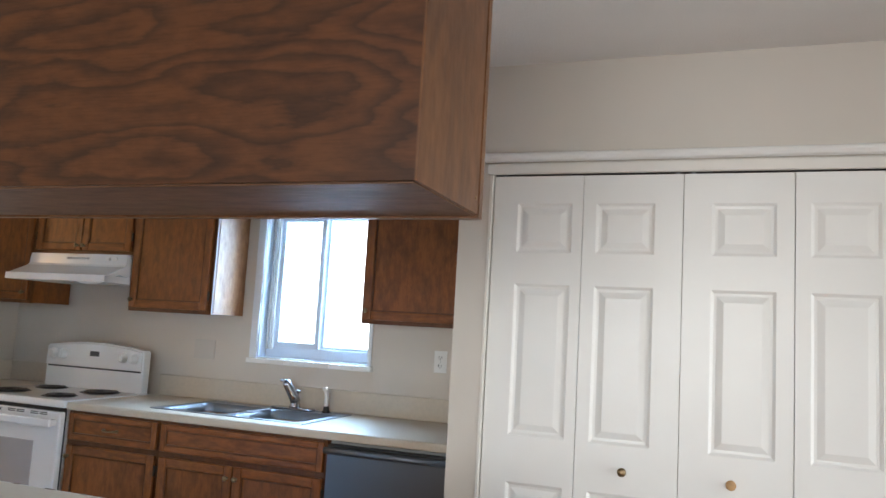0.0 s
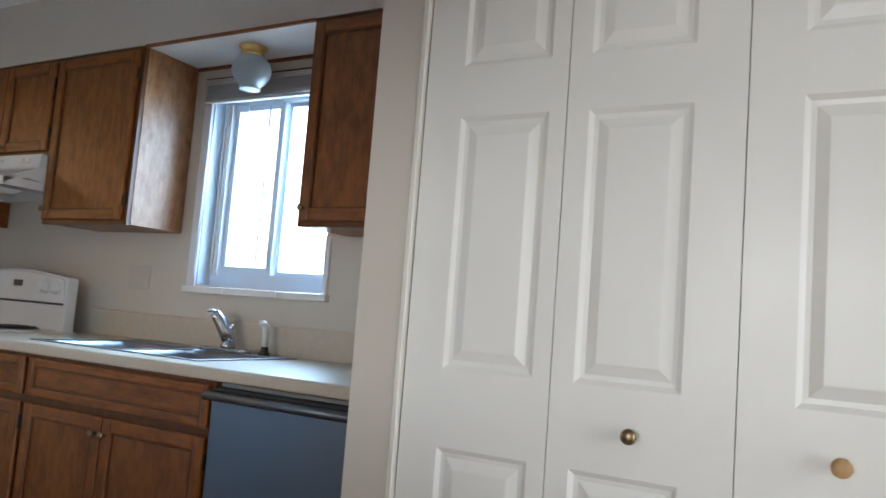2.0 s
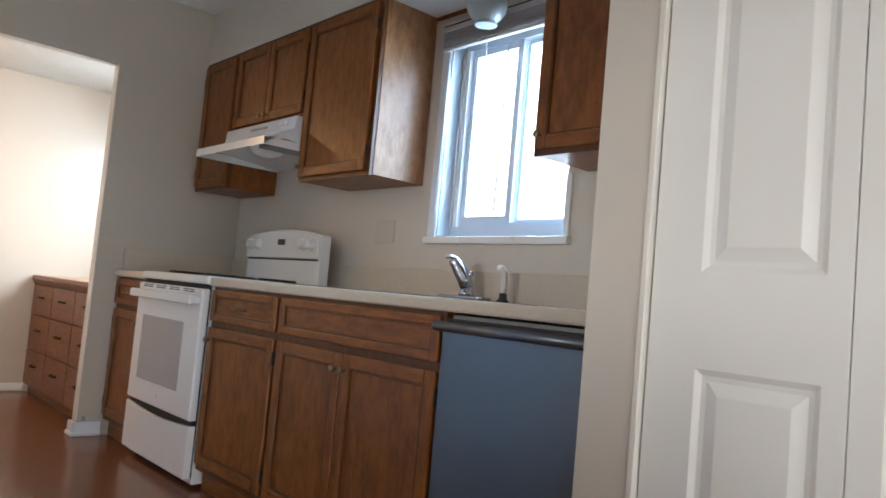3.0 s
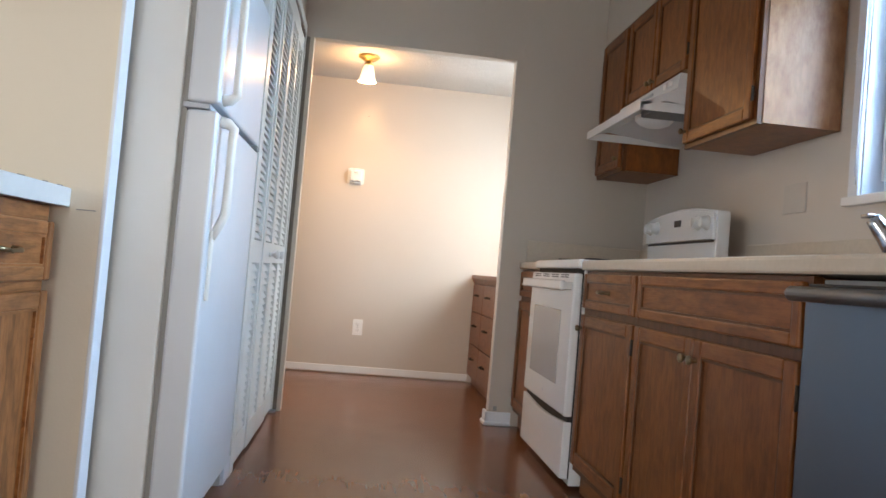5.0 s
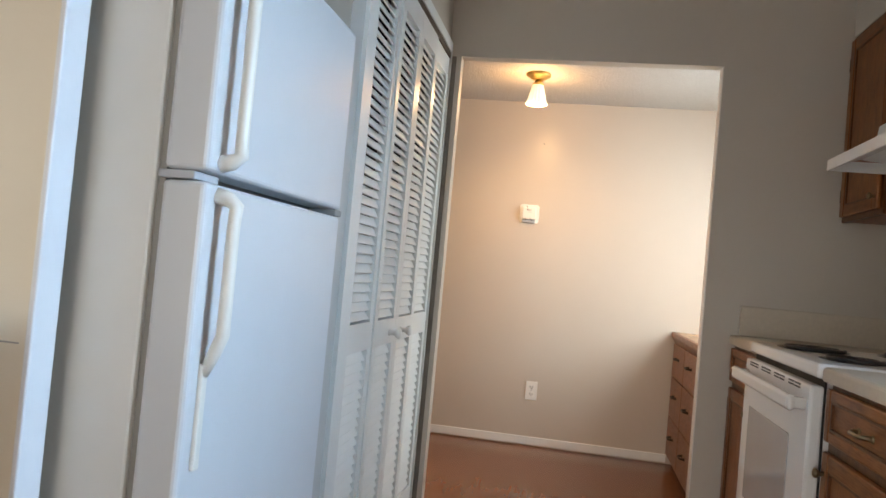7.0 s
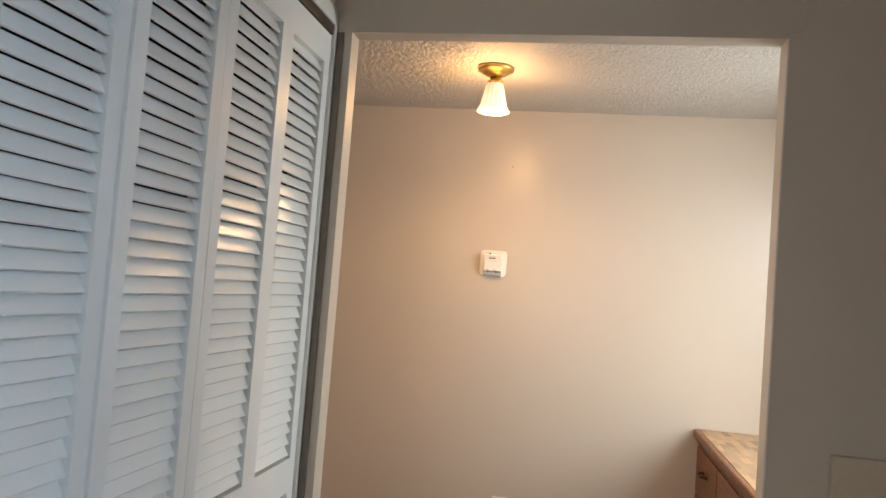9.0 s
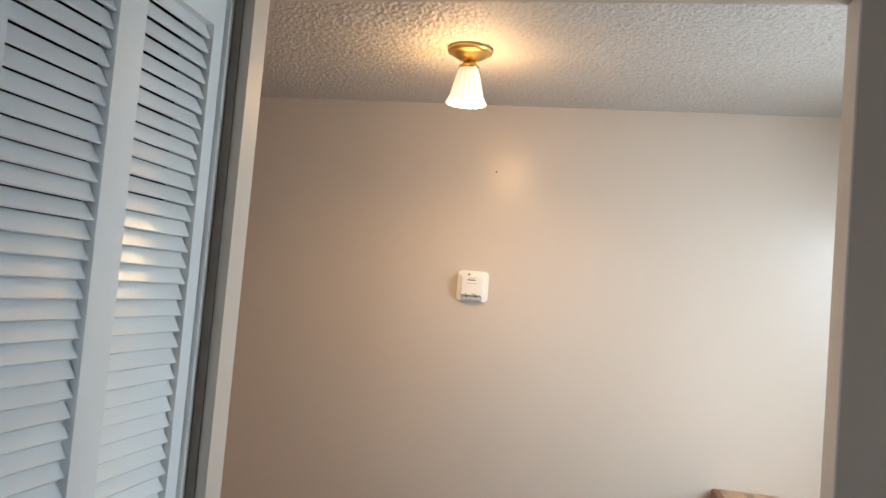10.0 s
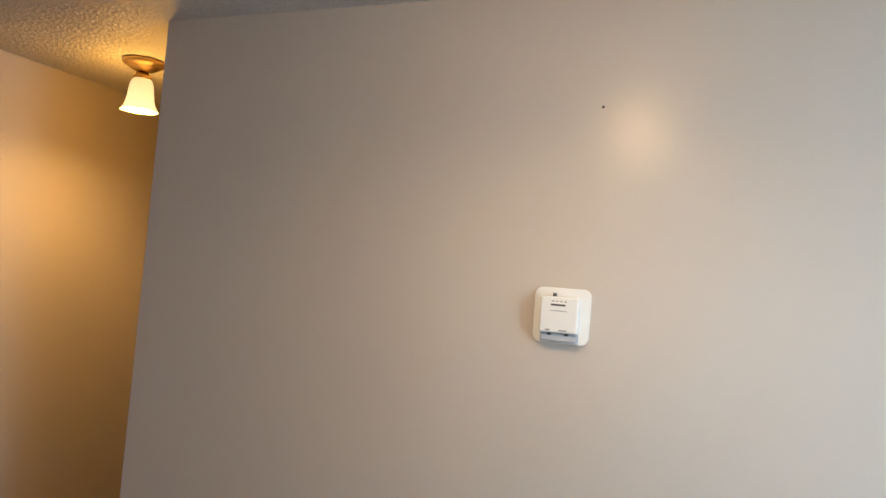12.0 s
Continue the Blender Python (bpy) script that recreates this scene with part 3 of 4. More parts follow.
# cabinet parts
def cabinet_front(name, parent, x0, x1, z0, z1, y, v=None, h=None, into=1, rail=0.045, t=0.018, sunk=0.011):
    """A frame-and-panel front facing -y (into=1) or +y (into=-1): a sunk panel with its stiles, rails and lip moulding."""
    v, h = v or oak_v, h or oak_h

    def pane(a, b, c, d, near, far, bev):
        lo, hi = (y + near, y + far) if into == 1 else (y - far, y - near)
        return box(a, b, lo, hi, c, d, bev)
    flat = (x1 - x0) > 1.4 * (z1 - z0)
    front = part(name, pane(x0 + rail - 0.002, x1 - rail + 0.002, z0 + rail - 0.002, z1 - rail + 0.002, sunk, t - 0.001, 0), h if flat else v, parent)
    for a, b in ((x0, x0 + rail), (x1 - rail, x1)):
        part("stile", pane(a, b, z0, z1, 0, t, 0.005), v, front)
    for a, b in ((z1 - rail, z1), (z0, z0 + rail)):
        part("rail", pane(x0 + rail, x1 - rail, a, b, 0.0006, t, 0.005), h, front)
    u0, u1, w0, w1 = x0 + rail - 0.001, x1 - rail + 0.001, z0 + rail - 0.001, z1 - rail + 0.001
    lo, hi = (y + 0.004, y + sunk + 0.001) if into == 1 else (y - sunk - 0.001, y - 0.004)
    part("lip_moulding", slab([u0, u0 + 0.007, u1 - 0.007, u1], [w0, w0 + 0.007, w1 - 0.007, w1], [(1, 1)], 1, lo, hi), oak_shaded if h is oak_h else h, front)
    return front


def pull(parent, x, y, z, width=0.076, into=1, metal=None):
    s = -1 if into == 1 else 1
    pts = [(x - width / 2 - 0.004, y, z), (x - width / 2, y + s * 0.014, z + 0.001), (x - width / 2 + 0.012, y + s * 0.024, z), (x, y + s * 0.022, z - 0.002),
           (x + width / 2 - 0.012, y + s * 0.024, z), (x + width / 2, y + s * 0.014, z + 0.001), (x + width / 2 + 0.004, y, z)]
    rod = tube(pts, [0.0070, 0.0062, 0.0056, 0.0042, 0.0056, 0.0062, 0.0070], 10)
    ends = [moved(lathe([(0.0085, 0), (0.0095, 0.002), (0.006, 0.005)], 12), Matrix.Translation((x + e * (width / 2 + 0.003), y, z)) @ Matrix.Rotation(radians(90 * -s), 4, 'X')) for e in (-1, 1)]
    return part("pull_handle", joined(rod, *ends), metal or old_brass, parent, "dark metal pull handle" if metal else "aged brass pull handle")


def knob_on(parent, x, y, z, into=1):
    return part("knob", faced(round_knob(0.0125), x, y, z, 0 if into == 1 else 180), old_brass, parent, "aged brass knob")


def hinge(parent, x, y, z):
    return part("hinge", joined(box(x - 0.006, x + 0.006, y - 0.004, y + 0.002, z - 0.024, z + 0.024, 0.0015), tube([(x, y - 0.004, z - 0.026), (x, y - 0.004, z + 0.026)], 0.0035)),
                hinge_metal, parent)


FY = 3.015    # base cabinet frames
FRONT = FY - 0.018


def base_unit(x0, x1, doors, label, drawer=True, pulls=True, knobs=()):
    """A base cabinet: carcass, face frame, toe kick, drawer front and doors."""
    cab = thing("base_cabinet", ((x0 + x1) / 2, FY, 0), label, "cabinet", "base cabinets along the window wall")
    part("carcass", box(x0 + 0.001, x1 - 0.001, FY + 0.019, WY - 0.004, 0.10, 0.872), oak_v, cab)
    part("toe_kick", box(x0 + 0.001, x1 - 0.001, FY + 0.035, FY + 0.05, 0, 0.10), oak_h, cab)
    part("face_frame", slab([x0, x0 + 0.03, x1 - 0.03, x1], [0.09, 0.13, 0.695, 0.735, 0.85, 0.874], [(1, 1), (1, 3)], 1, FY, FY + 0.019), oak_shaded, cab, "face frame darkened for the shade round the fronts")
    if drawer:
        d = cabinet_front("drawer_front", cab, x0 + 0.012, x1 - 0.012, 0.728, 0.862, FRONT, rail=0.030)
        if pulls:
            pull(d, (x0 + x1) / 2, FRONT, 0.795)
    for (a, b), k in zip(doors, knobs):
        d = cabinet_front("door", cab, a, b, 0.118, 0.702, FRONT)
        knob_on(d, b - 0.022 if k == "r" else a + 0.022, FRONT, 0.648)
        hx = a - 0.004 if k == "r" else b + 0.004
        for hz in (0.19, 0.63):
            hinge(d, hx, FRONT + 0.008, hz)
    return cab


base_unit(-2.812, -2.230, [(-2.800, -2.242)], "stained oak base cabinet with one drawer and one door", knobs=("l",))
base_unit(-2.228, -1.304, [(-2.214, -1.788), (-1.782, -1.316)], "stained oak sink base cabinet with two doors and false drawer front", pulls=False, knobs=("r", "l"))
base_unit(-4.026, -3.588, [(-4.008, -3.600)], "narrow stained oak base cabinet beside the range", knobs=("r",))


def wall_unit(x0, x1, z0, doors, label, side=None, z1=2.184):
    cab = thing("wall_cabinet", ((x0 + x1) / 2, 3.389, z0), label, "cabinet", "wall cabinets along the window wall")
    part("carcass", box(x0 + 0.001, x1 - 0.001, 3.389 + 0.019, WY - 0.003, z0, z1, 0.0015), oak_v, cab)
    part("face_frame", slab([x0, x0 + 0.035, x1 - 0.035, x1], [z0 - 0.004, z0 + 0.035, z1 - 0.04, z1], [(1, 1)], 1, 3.389, 3.408), oak_shaded, cab, "face frame darkened for the shade round the fronts")
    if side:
        part("side_panel", box(x1 - 0.001, x1 + 0.003, 3.408, WY - 0.005, z0, z1), oak_side_lit, cab, "oak side panel lightened for the window's sheen")
    for a, b, k in doors:
        d = cabinet_front("door", cab, a, b, z0 + 0.016, z1 - 0.020, 3.371)
        knob_on(d, b - 0.022 if k == "r" else a + 0.022, 3.371, z0 + (0.062 if z0 < 1.6 else 0.045))
        hx = a - 0.004 if k == "r" else b + 0.004
        for hz in (z0 + 0.10, z1 - 0.12):
            hinge(d, hx, 3.379, hz)
    return cab


wall_unit(-2.848, -2.278, 1.410, [(-2.836, -2.300, "l")], "stained oak wall cabinet with one door beside the window", side=True)
wall_unit(-1.360, CX - 0.004, 1.410, [(-1.348, -0.690, "l")], "stained oak wall cabinet with one wide door beside the closet")
wall_unit(-3.600, -2.850, 1.730, [(-3.586, -3.232, "r"), (-3.226, -2.862, "l")], "short stained oak cabinet with two doors over the range hood")
wall_unit(-4.026, -3.602, 1.420, [(-4.010, -3.622, "r")], "stained oak wall cabinet in the kitchen corner")

# worktops and splashbacks
SX0, SX1, SY0, SY1 = -2.360, -1.500, 3.110, 3.600   # sink cut-out
worktop = thing("worktop", (-1.75, 3.34, 0.874), "cream laminate worktop with a rounded front edge and sink cut-out", "worktop")
part("top", slab([-2.814, SX0, SX1, CX - 0.002], [3.010, SY0, SY1, WY - 0.002], [(1, 1)], 2, 0.876, 0.915), laminate, worktop)
nose = [(3.010, 0.915), (2.998, 0.9148), (2.992, 0.911), (2.990, 0.905), (2.990, 0.882), (2.993, 0.877), (3.010, 0.876)]
part("front_edge", prism(nose, 0, -2.814, CX - 0.002), laminate, worktop)
part("splashback", box(-2.814, CX - 0.002, WY - 0.022, WY - 0.002, 0.9155, 1.036, 0.004), laminate, worktop, "low cream laminate splashback")
corner_top = thing("worktop", (-3.8, 3.34, 0.874), "short cream laminate worktop in the kitchen corner", "worktop")
part("top", box(KX + 0.002, -3.584, 3.010, WY - 0.002, 0.876, 0.915), laminate, corner_top)
part("front_edge", prism(nose, 0, KX + 0.002, -3.584), laminate, corner_top)
part("splashback", joined(box(KX + 0.022, -3.584, WY - 0.022, WY - 0.002, 0.9155, 1.040, 0.004), box(KX + 0.002, KX + 0.022, 3.022, WY - 0.002, 0.9155, 1.040, 0.004)),
     laminate, corner_top, "low laminate splashback against two walls")


# sink and tap
def bowl(x0, x1, y0, y1, z, deep):
    bm = bmesh.new()
    rings = []
    for inset, dz, r in ((0, 0, 0.05), (0.006, -0.004, 0.048), (0.012, -0.03, 0.046), (0.022, -deep + 0.03, 0.042), (0.05, -deep, 0.03)):
        ring = []
        a0, a1, b0, b1 = x0 + inset, x1 - inset, y0 + inset, y1 - inset
        for cx, cy, s in ((a1 - r, b1 - r, 0), (a0 + r, b1 - r, 90), (a0 + r, b0 + r, 180), (a1 - r, b0 + r, 270)):
            for k in range(6):
                an = radians(s + 18 * k)
                ring.append(bm.verts.new((cx + r * math.cos(an), cy + r * math.sin(an), z + dz)))
        rings.append(ring)
    n = len(rings[0])
    for a, b in zip(rings, rings[1:]):
        for k in range(n):
            bm.faces.new((a[k], a[(k + 1) % n], b[(k + 1) % n], b[k])).smooth = True
    bm.faces.new(rings[-1])
    bmesh.ops.recalc_face_normals(bm, faces=bm.faces[:])
    bmesh.ops.reverse_faces(bm, faces=bm.faces[:])
    return bm


sink = thing("kitchen_sink", (-1.93, 3.36, 0.915), "double-bowl stainless steel drop-in sink in the worktop", "sink")
RX0, RX1, RY0, RY1, RZ = SX0 - 0.016, SX1 + 0.016, SY0 - 0.014, SY1 + 0.014, 0.919
bx = [(SX0 + 0.02, -1.945), (-1.915, SX1 - 0.02)]
part("rim", slab([RX0, bx[0][0] + 0.006, bx[0][1] - 0.006, bx[1][0] + 0.006, bx[1][1] - 0.006, RX1], [RY0, SY0 + 0.018, 3.515, RY1], [(1, 1), (3, 1)], 2, 0.9155, RZ), steel, sink)
for a, b in bx:
    basin = part("basin", bowl(a, b, SY0 + 0.012, 3.520, 0.9185, 0.17), steel, sink)
    part("drain", moved(lathe([(0.045, 0), (0.045, 0.003), (0.03, 0.003), (0.028, 0.001)], 20), Matrix.Translation(((a + b) / 2, 3.31, 0.7495))), chrome, basin)
tap = thing("kitchen_tap", (-1.82, 3.565, RZ), "chrome single-lever kitchen tap on a long base plate", "tap")
part("base_plate", prism([(-1.945, 3.545), (-1.925, 3.530), (-1.715, 3.530), (-1.695, 3.545), (-1.695, 3.590), (-1.715, 3.603), (-1.925, 3.603), (-1.945, 3.590)], 2, RZ, RZ + 0.013, 0.004), chrome, tap)
part("body", moved(lathe([(0.031, 0), (0.030, 0.012), (0.026, 0.024), (0.024, 0.040)], 20), Matrix.Translation((-1.812, 3.572, RZ + 0.012))), chrome, tap)
part("spout", joined(tube([(-1.812, 3.572, RZ + 0.045), (-1.820, 3.562, 0.995), (-1.834, 3.546, 1.030), (-1.846, 3.530, 1.058), (-1.852, 3.522, 1.070)], [0.027, 0.029, 0.027, 0.023, 0.020], 16),
                     moved(box(-0.019, 0.012, -0.016, 0.016, -0.006, 0.008, 0.004), Matrix.Translation((-1.856, 3.516, 1.076)))), chrome, tap)
part("lever", tube([(-1.818, 3.566, 1.000), (-1.800, 3.572, 1.016), (-1.790, 3.576, 1.022)], [0.015, 0.011, 0.008], 10), chrome, tap)
sprayer = thing("side_sprayer", (-1.625, 3.58, RZ), "white side sprayer with a black collar beside the tap", "sprayer")
part("collar", moved(lathe([(0.024, 0), (0.023, 0.006), (0.016, 0.012), (0.015, 0.03), (0.012, 0.034)], 16), Matrix.Translation((-1.625, 3.58, RZ))), black_iron, sprayer, "black collar")
part("wand", joined(tube([(-1.625, 3.58, RZ + 0.03), (-1.625, 3.58, RZ + 0.07), (-1.626, 3.578, RZ + 0.105), (-1.628, 3.565, RZ + 0.125), (-1.63, 3.55, RZ + 0.128)], [0.011, 0.013, 0.014, 0.014, 0.010], 12)), plastic, sprayer)

# dishwasher
dw = thing("dishwasher", (-1.02, FY, 0), "blue-grey stainless dishwasher with a bar handle", "dishwasher")
part("tub", box(-1.298, -0.698, FY + 0.02, WY - 0.01, 0.02, 0.868), gasket, dw)
part("door", box(-1.295, -0.700, FY - 0.022, FY + 0.018, 0.115, 0.842, 0.006), dw_steel, dw)
part("control_strip", box(-1.295, -0.700, FY - 0.016, FY + 0.018, 0.8445, 0.858, 0.003), black_iron, dw, "black hidden control strip")
part("kick_plate", box(-1.295, -0.700, FY + 0.03, FY + 0.045, 0.0, 0.112), gasket, dw)
part("bar_handle", joined(tube([(-1.292, FY - 0.052, 0.836), (-0.702, FY - 0.052, 0.836)], 0.0145, 14), box(-1.286, -1.264, FY - 0.050, FY - 0.020, 0.828, 0.844, 0.003),
                          box(-0.735, -0.713, FY - 0.050, FY - 0.020, 0.828, 0.844, 0.003)), dw_steel, dw, "brushed bar handle")
setting("trim_filler", box(-0.697, CX - 0.001, FY, FY + 0.02, 0.0, 0.874), oak_v, "narrow oak filler beside the closet wall")

# kitchen window
win = thing("window_1", (-1.80, WY, 1.18), "white vinyl sliding kitchen window with two panes", "window")
tagged(win, kind="structure")
WX0, WX1, WZ0, WZ1 = -2.155, -1.45, 1.18, 2.06
part("window_frame", slab([WX0, WX0 + 0.055, WX1 - 0.03, WX1], [WZ0, WZ0 + 0.065, WZ1 - 0.045, WZ1], [(1, 1)], 1, 3.765, 3.835), vinyl, win)
part("sash", slab([-2.100, -2.074, -1.836, -1.806], [1.245, 1.275, 1.985, 2.015], [(1, 1)], 1, 3.772, 3.798), vinyl, win)
part("sash", slab([-1.812, -1.790, -1.484, -1.478], [1.243, 1.262, 1.998, 2.017], [(1, 1)], 1, 3.802, 3.828), vinyl, win)
for a, b, y in ((-2.074, -1.836, 3.785), (-1.790, -1.480, 3.815)):
    pane = part("pane", box(a, b, y - 0.002, y + 0.002, 1.262, 1.998), m_glass, win)
    pane.visible_shadow = False
for a, b, c in ((-2.205, WX0, 2.075), (WX1, -1.425, 1.41)):
    part("casing", box(a, b, WY - 0.012, WY - 0.001, 1.176, c, 0.003), edge_paint, win)
part("reveal", slab([WX0, WX0 + 0.004, WX1 - 0.004, WX1], [WZ0, WZ0 + 0.004, WZ1 - 0.004, WZ1], [(1, 1)], 1, WY + 0.001, 3.765), vinyl, win)
for a, b in ((-2.212, -1.965), (-1.963, -1.672), (-1.670, -1.415)):
    part("sill_tile", box(a, b, WY - 0.030, 3.70, 1.146, 1.176, 0.004), tile_white, win, "white sill tile")
for rx in (-2.138, -2.118, -2.104):
    part("track_rib", box(rx - 0.004, rx + 0.004, 3.748, 3.7655, WZ0 + 0.05, WZ1 - 0.045, 0.001), white_paint, win, "white vinyl track rib")
blind = thing("window_blind", (-1.80, WY - 0.02, 1.99), "raised grey-beige mini blind bunched under its headrail", "blind")
part("headrail", box(-2.185, -1.44, WY - 0.040, WY - 0.014, 2.078, 2.100, 0.003), blind_mat, blind)
part("hanger_rod", tube([(-2.190, WY - 0.030, 2.112), (-1.44, WY - 0.030, 2.112)], 0.003), bronze, blind)
slat = mesh_of("slat", box(-0.368, 0.368, -0.0125, 0.0125, -0.0008, 0.0008), blind_mat)
for k in range(14):
    s = new("slat", slat)
    s.parent = blind
    s.location = Vector((-1.8125, WY - 0.027 + random.uniform(-0.001, 0.001), 2.073 - k * 0.0046)) - ORIGIN[blind.name]
    s.rotation_euler = (radians(random.uniform(-5, 5)), 0, radians(random.uniform(-0.3, 0.3)))
part("bottom_rail", box(-2.18, -1.445, WY - 0.040, WY - 0.014, 1.996, 2.008, 0.003), blind_mat, blind)
for cx, dx, zlow in ((-2.140, 0.0, 1.24), (-2.112, -0.022, 1.21)):
    part("cord", tube([(cx, WY - 0.03, 2.075), (cx + dx * 0.5, WY - 0.028, 1.7), (cx + dx - 0.012, WY - 0.026, zlow)], 0.0024, 6), cord_mat, blind)
part("cord", tube([(-1.925, WY - 0.02, 1.995), (-1.922, WY - 0.02, 1.93), (-1.926, WY - 0.02, 1.75)], 0.0022, 6), cord_mat, blind)
part("wand", tube([(-1.845, WY + 0.03, 1.99), (-1.846, WY + 0.032, 1.62), (-1.85, WY + 0.03, 1.29)], 0.0035, 6), grey_plastic, blind, "grey plastic tilt wand")

# globe lamp over the sink
globe = thing("globe_lamp", (-1.81, 3.545, 2.18), "unlit frosted glass globe lamp on a brass base", "lamp")
part("base", moved(lathe([(0.060, 0), (0.060, -0.006), (0.050, -0.012), (0.046, -0.030), (0.050, -0.034), (0.044, -0.040)], 28), Matrix.Translation((-1.81, 3.545, 2.180))), brass, globe, "polished brass base")
part("globe", moved(lathe([(0.040, 2.142), (0.056, 2.132), (0.074, 2.112), (0.082, 2.084), (0.077, 2.056), (0.060, 2.030), (0.044, 2.016), (0.041, 2.008), (0.045, 2.001), (0.040, 1.999)], 32), Matrix.Translation((-1.81, 3.545, 0))), m_frost, globe)


def cover_plate(name, label, w, h, place, axis, material, sockets=True):
    """A wall plate; axis 1 faces -y, axis 0 faces +x."""
    p = thing(name, place, label, "outlet" if sockets else "switch")
    turn = Matrix.Translation(place) @ (Matrix.Identity(4) if axis == 1 else Matrix.Rotation(radians(90), 4, 'Z'))
    part("plate", moved(box(-w / 2, w / 2, -0.006, -0.0005, -h / 2, h / 2, 0.0025), turn), material, p)
    if sockets:
        for dz in (-0.022, 0.022):
            s = part("socket", moved(box(-0.017, 0.017, -0.0085, -0.005, dz - 0.014, dz + 0.014, 0.003), turn), material, p)
            part("slot", moved(joined(box(-0.0095, -0.006, -0.0088, -0.008, dz - 0.003, dz + 0.009), box(0.006, 0.0095, -0.0088, -0.008, dz - 0.003, dz + 0.007),
                                      moved(lathe([(0.0028, 0), (0.0028, 0.0006)], 10), Matrix.Translation((0, -0.0083, dz - 0.009)) @ Matrix.Rotation(radians(90), 4, 'X'))), turn), ink, s)
        part("screw", moved(lathe([(0.003, 0), (0.0025, 0.001)], 10), turn @ Matrix.Translation((0, -0.006, 0)) @ Matrix.Rotation(radians(90), 4, 'X')), steel, p)
    return p


cover_plate("wall_outlet", "white duplex outlet on the kitchen wall", 0.072, 0.115, (-1.025, WY, 1.228), 1, plastic)
blank = cover_plate("cover_plate", "painted-over double blank cover plate on the wall", 0.145, 0.112, (-2.52, WY, 1.203), 1, plate_paint, False)
cover_plate("wall_outlet", "white duplex outlet low on the hall wall", 0.075, 0.120, (HX, 2.113, 0.354), 0, plastic)

# range
GX0, GX1, GY = -3.582, -2.820, 2.972
stove = thing("electric_range", (-3.2, GY, 0), "white electric coil range with an oven window", "stove")
part("body", box(GX0, GX1, GY + 0.032, WY - 0.03, 0.02, 0.895, 0.003), appliance, stove)
part("cooktop", box(GX0 - 0.002, GX1 + 0.002, GY + 0.006, WY - 0.075, 0.882, 0.921, 0.010, 3), appliance, stove)
oven = part("oven_door", box(GX0 + 0.006, GX1 - 0.006, GY - 0.006, GY + 0.030, 0.288, 0.862, 0.008), appliance, stove)
part("oven_window", box(-3.475, -2.985, GY - 0.0085, GY - 0.004, 0.395, 0.705, 0.003), oven_glass, oven, "grey oven window")
for k in range(4):
    for i in range(2):
        for j in range(2):
            vx = GX0 + 0.075 + k * 0.160 + i * 0.062
            part("vent_slot", box(vx, vx + 0.052, GY - 0.0075, GY - 0.004, 0.842 + j * 0.009, 0.847 + j * 0.009), ink, oven)
part("badge", moved(lathe([(0.008, 0), (0.008, 0.001)], 14), Matrix.Translation((-3.20, GY - 0.006, 0.338)) @ Matrix.Rotation(radians(90), 4, 'X')), grey_plastic, oven)
part("oven_handle", joined(box(GX0 + 0.022, GX1 - 0.022, GY - 0.058, GY - 0.034, 0.788, 0.830, 0.010, 3),
                           box(GX0 + 0.026, GX0 + 0.060, GY - 0.040, GY - 0.005, 0.794, 0.824, 0.004),
                           box(GX1 - 0.060, GX1 - 0.026, GY - 0.040, GY - 0.005, 0.794, 0.824, 0.004)), appliance, oven)
# Black boxes put shade into the gaps round the oven door and drawer.
part("door_seal", box(GX0 + 0.003, GX1 - 0.0015, GY + 0.0275, GY + 0.0345, 0.045, 0.884), dark, stove, "black strip for the shade behind the oven door")
part("drawer_gap", box(GX0 + 0.01, GX1 - 0.01, GY + 0.012, GY + 0.034, 0.248, 0.290), dark, stove)
curve = [(GX0 + 0.006, 0.045), (GX1 - 0.006, 0.045), (GX1 - 0.006, 0.268)] + [(GX1 - 0.006 - 0.75 * k / 12, 0.268 - 0.020 * math.sin(math.pi * k / 12)) for k in range(1, 12)] + [(GX0 + 0.006, 0.268)]
part("storage_drawer", prism(curve, 1, GY - 0.004, GY + 0.030, 0.003), appliance, stove)
part("side_rail", box(GX1 - 0.004, GX1 + 0.001, GY + 0.032, GY + 0.06, 0.02, 0.88), appliance, stove)
BX0, BX1 = GX0 - 0.006, GX1 - 0.012
BY0 = WY - 0.072   # the backguard stands clear of the wall
guard = [(BX0 + 0.004, 0.915), (BX1 - 0.004, 0.915), (BX1 - 0.004, 1.160)] + [(BX1 - 0.012 - 0.738 * k / 14, 1.172 + 0.030 * math.sin(math.pi * k / 14)) for k in range(0, 15)] + [(BX0 + 0.004, 1.160)]
bg = part("backguard", prism(guard, 1, BY0 - 0.070, BY0 - 0.012, 0.006), appliance, stove)
face = [(BX0 + 0.012, 1.050), (BX1 - 0.012, 1.050), (BX1 - 0.014, 1.155)] + [(BX1 - 0.020 - 0.722 * k / 14, 1.162 + 0.030 * math.sin(math.pi * k / 14)) for k in range(0, 15)] + [(BX0 + 0.014, 1.155)]
part("control_panel", prism(face, 1, BY0 - 0.084, BY0 - 0.068, 0.004), appliance, bg)
part("shadow_gap", box(BX0 + 0.02, BX1 - 0.02, BY0 - 0.0725, BY0 - 0.068, 1.040, 1.049), ink, bg)
part("clock", box(-3.232, -3.162, BY0 - 0.0865, BY0 - 0.083, 1.118, 1.148, 0.001), ink, bg, "small dark clock display")
